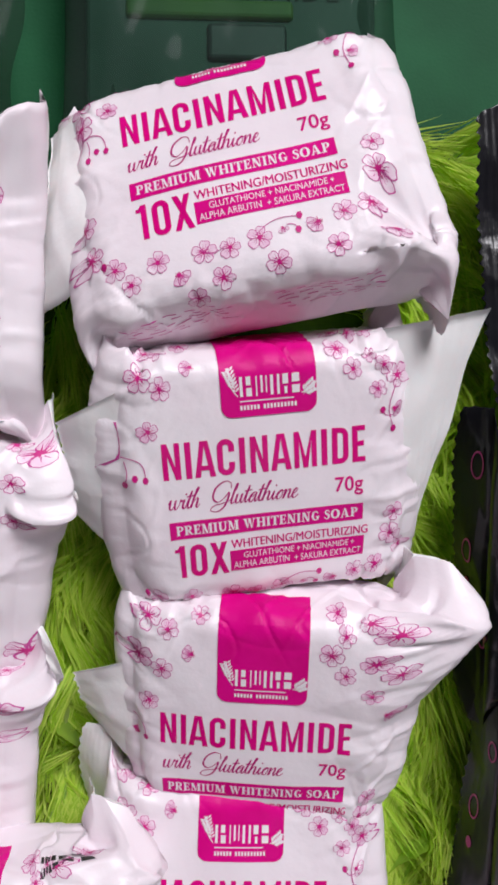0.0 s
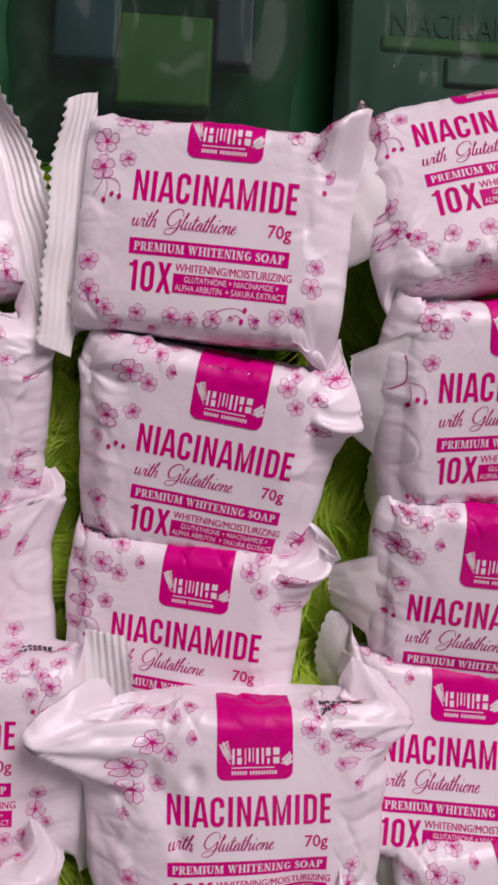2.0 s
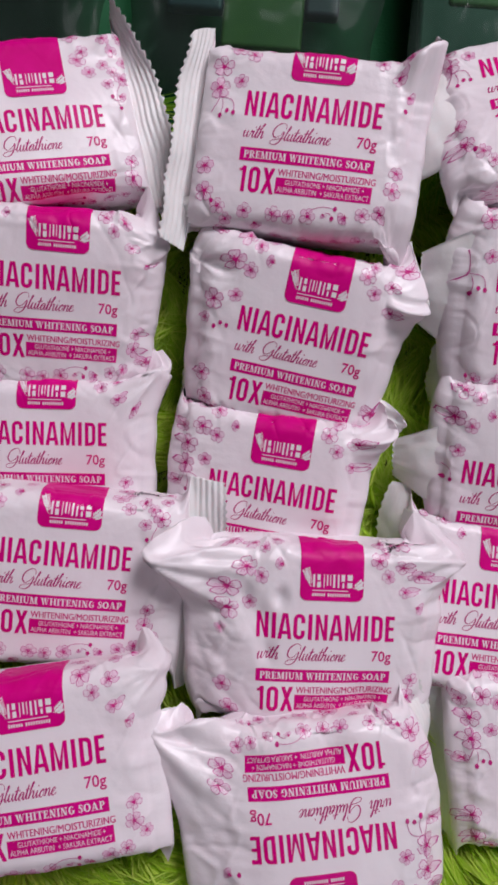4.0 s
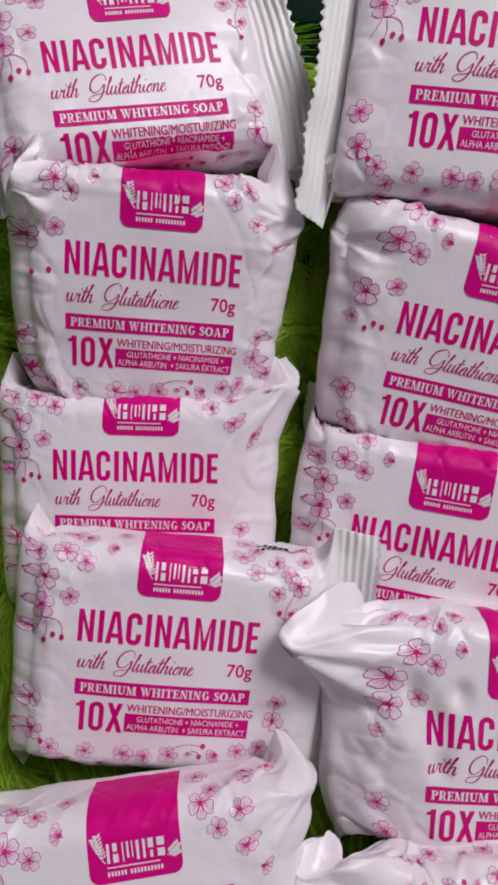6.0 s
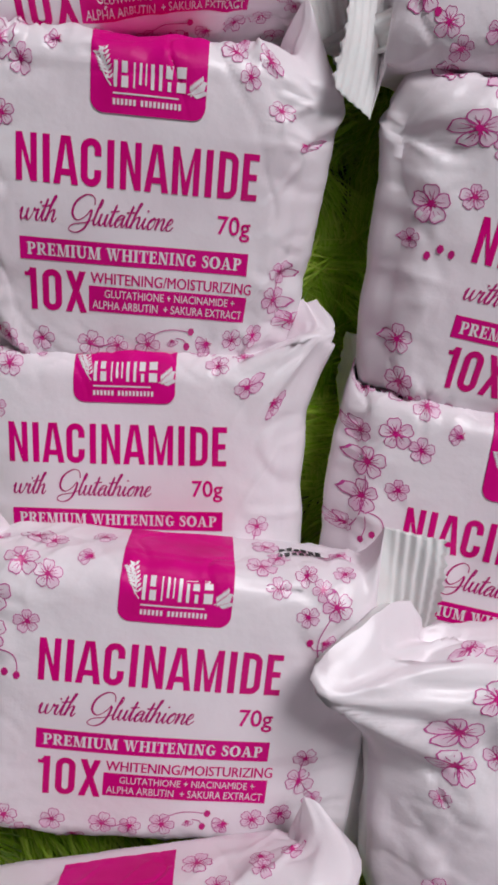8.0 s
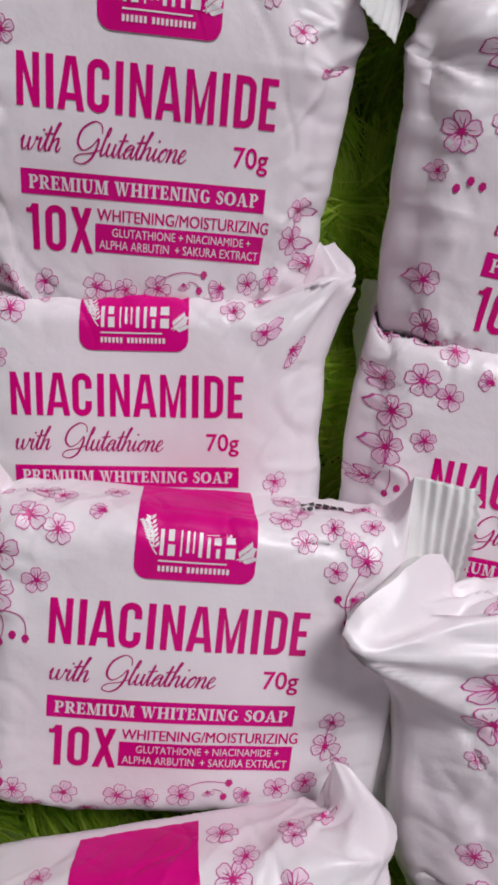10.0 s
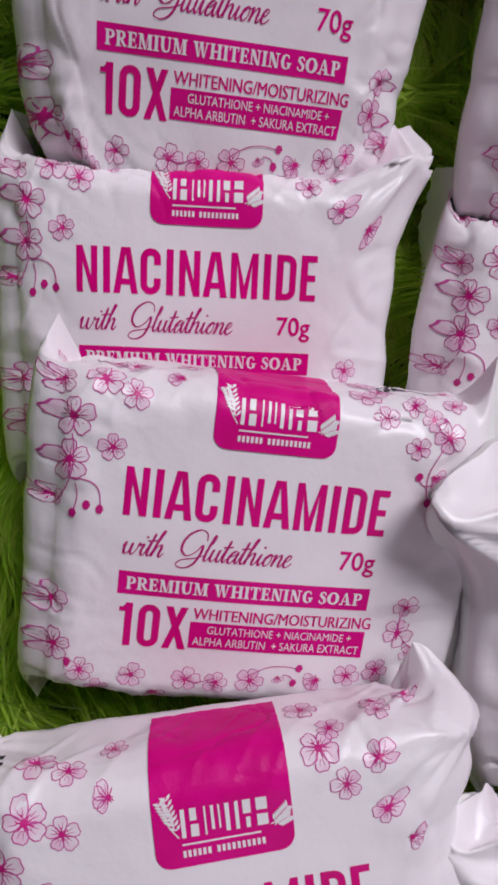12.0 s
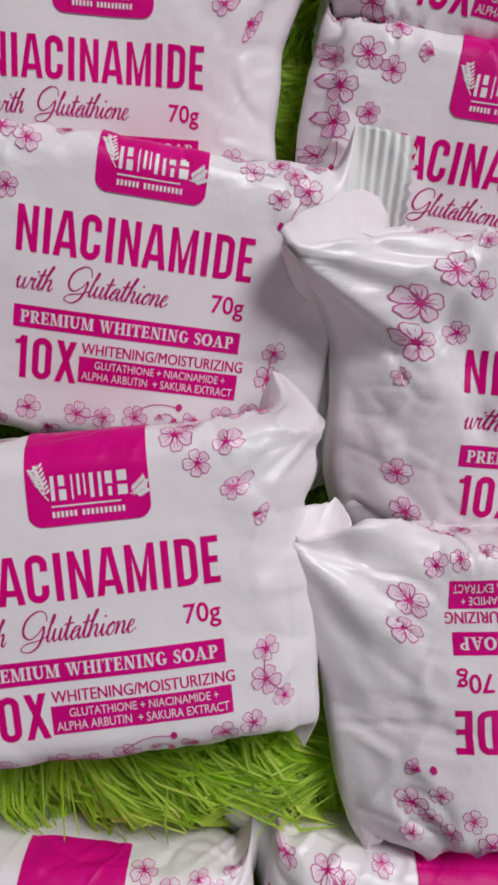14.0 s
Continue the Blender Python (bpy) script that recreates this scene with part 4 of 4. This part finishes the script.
def black_pack(place, pack, spots, label):
    x, y, z, rx, ry, rz = place
    root = new("black_soap_pack")
    root.matrix_world = pose(x, y, z + LIFT, rx, ry, rz)
    tagged(root, label, "soap", "black packs beside the soap bars")
    RESTING.append(root.matrix_world.copy())
    pack_film(pack, root, BLACK_FILM, BLACK_FILM)
    for sx, sy, r, full in spots:
        lay("printed_dot" if full else "printed_ring", pack, dot_print(sx, sy, r) if full else ring_print(sx, sy, r), 0, PINK_LINE, root, 0.2, "pink printed spot")


black_pack((0.2130, 0.124, 0.000, 4, 3, 5), Pack(21, (-6, 8, 0.9, 0), (-50, 0, 1, 0), crimp=0.2), [(-8, 10, 2, 0)], "glossy black soap pack with a folded seal")
black_pack((0.1985, 0.036, 0.003, 8, 4, 1), Pack(22, (-75, 20, 1.0, 0), (-50, 0, 1, 0), crimp=0.3),
           [(-23.5, 3, 1.9, 0), (-25, -4, 1.0, 1), (-21, 21, 2.2, 0), (-26, -20, 0.9, 1), (-17, -14, 1.6, 0)], "glossy black soap pack with pink printed rings")
black_pack((0.2000, -0.036, 0.001, 8, 4, -2), Pack(23, (-75, -20, 1.0, 0), (-50, 0, 1, 0), crimp=0.3),
           [(-24, 2, 1.9, 0), (-24.5, -6, 1.1, 1), (-19, 16, 1.6, 0)], "glossy black soap pack lying low on the rug")


# ---- the shag rug ----
RUG = (-0.24, -0.30, 0.24, 0.172)


def shag_rug():
    rug = tagged(new("shag_rug"), "lime green shaggy rug with long matted fibres", "rug")
    block("backing", (RUG[0], RUG[1], -0.004), (RUG[2], 0.146, 0.004), RUG_BACK, rug, 0.001)
    rng = np.random.default_rng(5)
    step = 0.0060
    gx, gy = np.meshgrid(np.arange(RUG[0], RUG[2], step), np.arange(RUG[1], RUG[3], step), indexing="ij")
    gx, gy = gx.ravel() + rng.uniform(-1, 1, gx.size) * step * 0.5, gy.ravel() + rng.uniform(-1, 1, gx.size) * step * 0.5
    keep = gy < np.where(gx < 0.115, 0.141, 0.166) + 0.004 * noise2(gx * 60, gy * 0, 77)
    for m in RESTING:
        A = np.array(m.inverted())
        qx, qy = (A[0, 0] * gx + A[0, 1] * gy + A[0, 3]), (A[1, 0] * gx + A[1, 1] * gy + A[1, 3])
        keep &= ~((np.abs(qx) < 0.027) & (np.abs(qy) < 0.020))
    gx, gy = gx[keep], gy[keep]
    per = 40
    n = gx.size * per
    tx, ty = np.repeat(gx, per), np.repeat(gy, per)
    flow = 1.5 * noise2(tx * 18, ty * 18, 31) + 0.9 * noise2(tx * 45, ty * 45, 32) - 1.5
    tuft = np.repeat(rng.normal(0, 0.45, gx.size), per)
    ang = flow + tuft + rng.normal(0, 0.10, n)
    lean = np.clip(np.repeat(rng.normal(1.0, 0.13, gx.size), per) + rng.normal(0, 0.12, n), 0.1, 1.05)
    length = np.repeat(rng.uniform(0.032, 0.047, gx.size), per) * rng.uniform(0.8, 1.1, n)
    ox, oy = rng.normal(0, 0.0022, n), rng.normal(0, 0.0022, n)
    bx, by = tx + ox, ty + oy
    segs = 3
    # the pile stands fuller in this strip, lifted and laid flatter to catch light
    open_ = np.clip((-0.12 - by) / 0.03, 0, 1) * np.clip((by + 0.185) / 0.02, 0, 1)
    lean = lean + 0.2 * open_
    dx, dy = np.cos(ang), np.sin(ang)
    px, py = -dy, dx
    V = np.empty((n, (segs + 1) * 2, 3))
    x, y, z = bx.copy(), by.copy(), 0.003 + 0.034 * open_
    half = rng.uniform(0.00018, 0.00036, n)
    curl = rng.normal(0, 0.22, n)
    for k in range(segs + 1):
        w = half * (1, 1.05, 0.9, 0.12)[k]
        tilt = 0.0004 * (k / segs) * rng.uniform(-1, 1, n)
        V[:, 2 * k] = np.stack([x + px * w, y + py * w, z + tilt], 1)
        V[:, 2 * k + 1] = np.stack([x - px * w, y - py * w, z - tilt], 1)
        a = lean * (0.4 + 0.55 * k)
        a = np.minimum(a, 1.85)
        st = length / segs
        x, y, z = x + dx * np.sin(a) * st - ox * 0.24 + px * curl * st * 0.5 * k / segs, y + dy * np.sin(a) * st - oy * 0.24 + py * curl * st * 0.5 * k / segs, z + np.cos(a) * st
    # fibres under a pack are pressed flat
    flat = V.reshape(-1, 3)
    for m in RESTING:
        A = np.array(m.inverted())
        q = flat @ A[:3, :3].T + A[:3, 3]
        inside = (np.abs(q[:, 0]) < 0.039) & (np.abs(q[:, 1]) < 0.031)
        flat[inside, 2] -= np.clip(q[inside, 2] + 0.016, 0, None)
        near = (np.abs(q[:, 0]) < 0.056) & (np.abs(q[:, 1]) < 0.040) & ~inside
        flat[near, 2] -= np.clip(q[near, 2] + 0.024, 0, 0.02)
    per_v = (segs + 1) * 2
    base = np.arange(n)[:, None] * per_v
    quads = np.stack([np.stack([base[:, 0] + 2 * k, base[:, 0] + 2 * k + 1, base[:, 0] + 2 * k + 3, base[:, 0] + 2 * k + 2], 1) for k in range(segs)], 1).reshape(-1, 4)
    me = bpy.data.meshes.new("fur")
    me.vertices.add(n * per_v)
    me.vertices.foreach_set("co", V.reshape(-1).astype(np.float32))
    me.loops.add(len(quads) * 4)
    me.loops.foreach_set("vertex_index", quads.reshape(-1).astype(np.int32))
    me.polygons.add(len(quads))
    me.polygons.foreach_set("loop_start", np.arange(0, len(quads) * 4, 4, dtype=np.int32))
    me.update(calc_edges=True)
    me.materials.append(FUR)
    me.shade_smooth()
    ob = new("fur", me)
    ob.parent = rug
    tagged(ob, "long lime green fibres lying in tufts", kind="stuff")


shag_rug()

# ---- clear bags of other goods behind the rug ----
def clear_film(name, tint):
    m = mat(name, tint, 0.12)
    b = m.node_tree.nodes["Principled BSDF"]
    tr = node(m, "ShaderNodeBsdfTransparent")
    tr.inputs["Color"].default_value = (*tint, 1)
    mix = node(m, "ShaderNodeMixShader", Fac=0.035)
    link(m, tr, 0, mix, 1)
    link(m, b, 0, mix, 2)
    link(m, mix, 0, m.node_tree.nodes["Material Output"], "Surface")
    tc = node(m, "ShaderNodeTexCoord")
    nz = node(m, "ShaderNodeTexNoise", Scale=40, Detail=3)
    link(m, tc, "Object", nz, "Vector")
    bp = node(m, "ShaderNodeBump", Strength=0.25, Distance=0.003)
    link(m, nz, "Fac", bp, "Height")
    link(m, bp, "Normal", b, "Normal")
    return m


BAG = clear_film("clear_bag_film", (0.42, 0.6, 0.52))
SLATE = mottled(mat("slate_blue_card", (0.03, 0.05, 0.09), 0.5), (0.022, 0.04, 0.07), (0.045, 0.07, 0.11), 40)
LIME = mottled(mat("lime_card", (0.08, 0.16, 0.02), 0.6), (0.05, 0.13, 0.012), (0.09, 0.18, 0.02), 40)
PURPLE = mottled(mat("purple_card", (0.06, 0.025, 0.07), 0.5), (0.045, 0.02, 0.055), (0.075, 0.035, 0.085), 40)
TEAL = mottled(mat("grey_teal_card", (0.03, 0.065, 0.056), 0.6), (0.016, 0.055, 0.038), (0.026, 0.078, 0.055), 30)
DARK = mottled(mat("dark_card", (0.02, 0.03, 0.03), 0.5), (0.015, 0.022, 0.022), (0.03, 0.04, 0.04), 40)


FADED = mottled(mat("faded_print", (0.024, 0.045, 0.04), 0.6), (0.02, 0.04, 0.035), (0.027, 0.05, 0.044), 60)


def bag_mesh(name, x0, y0, x1, y1, z, puff, seed, parent):
    nx, ny = 60, 50
    V, F = [], []
    for side in (1, -1):
        u, v = np.meshgrid(np.linspace(0, 1, nx), np.linspace(0, 1, ny), indexing="ij")
        dome = (np.sin(u * math.pi) * np.sin(v * math.pi)) ** 0.5
        x = x0 + (x1 - x0) * u + 0.003 * noise2(v * 6, u * 3, seed)
        y = y0 + (y1 - y0) * v + 0.003 * noise2(u * 7, v * 3, seed + 1)
        zz = z + side * dome * puff * (1 + 0.35 * noise2(u * 7, v * 6, seed + 2)) + 0.002 * noise2(u * 14, v * 9, seed + 3)
        base = len(V) * nx * ny
        V.append(np.stack([x, y, zz], -1).reshape(-1, 3))
        i = base + np.arange(nx - 1)[:, None] * ny + np.arange(ny - 1)[None]
        F.append(np.stack([i, i + ny, i + ny + 1, i + 1], -1).reshape(-1, 4))
    return mesh_object(name, np.vstack(V), np.vstack(F).tolist(), BAG, parent, "clear creased plastic film")


def card(name, x0, y0, x1, y1, z, material, parent, label):
    ob = block(name, (x0, y0, z), (x1, y1, z + 0.006), material, parent, 0.0015)
    ob["label"] = label


def goods_bag(label, x0, y0, x1, y1, seed):
    root = tagged(new("plastic_bag"), label, "bag", "clear bags of goods behind the rug")
    bag_mesh("film", x0, y0, x1, y1, 0.026, 0.012, seed, root)
    return root


bag = goods_bag("clear plastic bag holding blue, lime and purple packets", -0.075, 0.146, 0.030, 0.300, 41)
card("packet", -0.060, 0.186, -0.0365, 0.262, 0.020, SLATE, bag, "dark blue packet")
card("packet", -0.036, 0.170, -0.002, 0.204, 0.021, LIME, bag, "lime green packet")
card("packet", -0.0015, 0.187, 0.013, 0.250, 0.020, PURPLE, bag, "dark purple packet")
bag = goods_bag("clear plastic bag holding a grey teal printed carton", 0.042, 0.150, 0.140, 0.300, 42)
card("carton", 0.048, 0.172, 0.135, 0.270, 0.016, TEAL, bag, "grey teal carton")
card("sticker", 0.060, 0.1985, 0.110, 0.2045, 0.0175, LIME, bag, "green strip")
card("sticker", 0.084, 0.186, 0.108, 0.1975, 0.0175, DARK, bag, "dark square")
V_, T_ = words("NIACINAMIDE", 64, 205, 124, 214.5, 0.0)
tx_ = mesh_object("carton_text", np.column_stack([V_ * 0.001, np.full(len(V_), 0.0225)]), T_.tolist(), FADED, bag)
bag = goods_bag("clear plastic bag of dark goods at the cloth's edge", -0.200, 0.150, -0.085, 0.300, 43)
card("packet", -0.180, 0.190, -0.100, 0.270, 0.018, DARK, bag, "dark green packet")
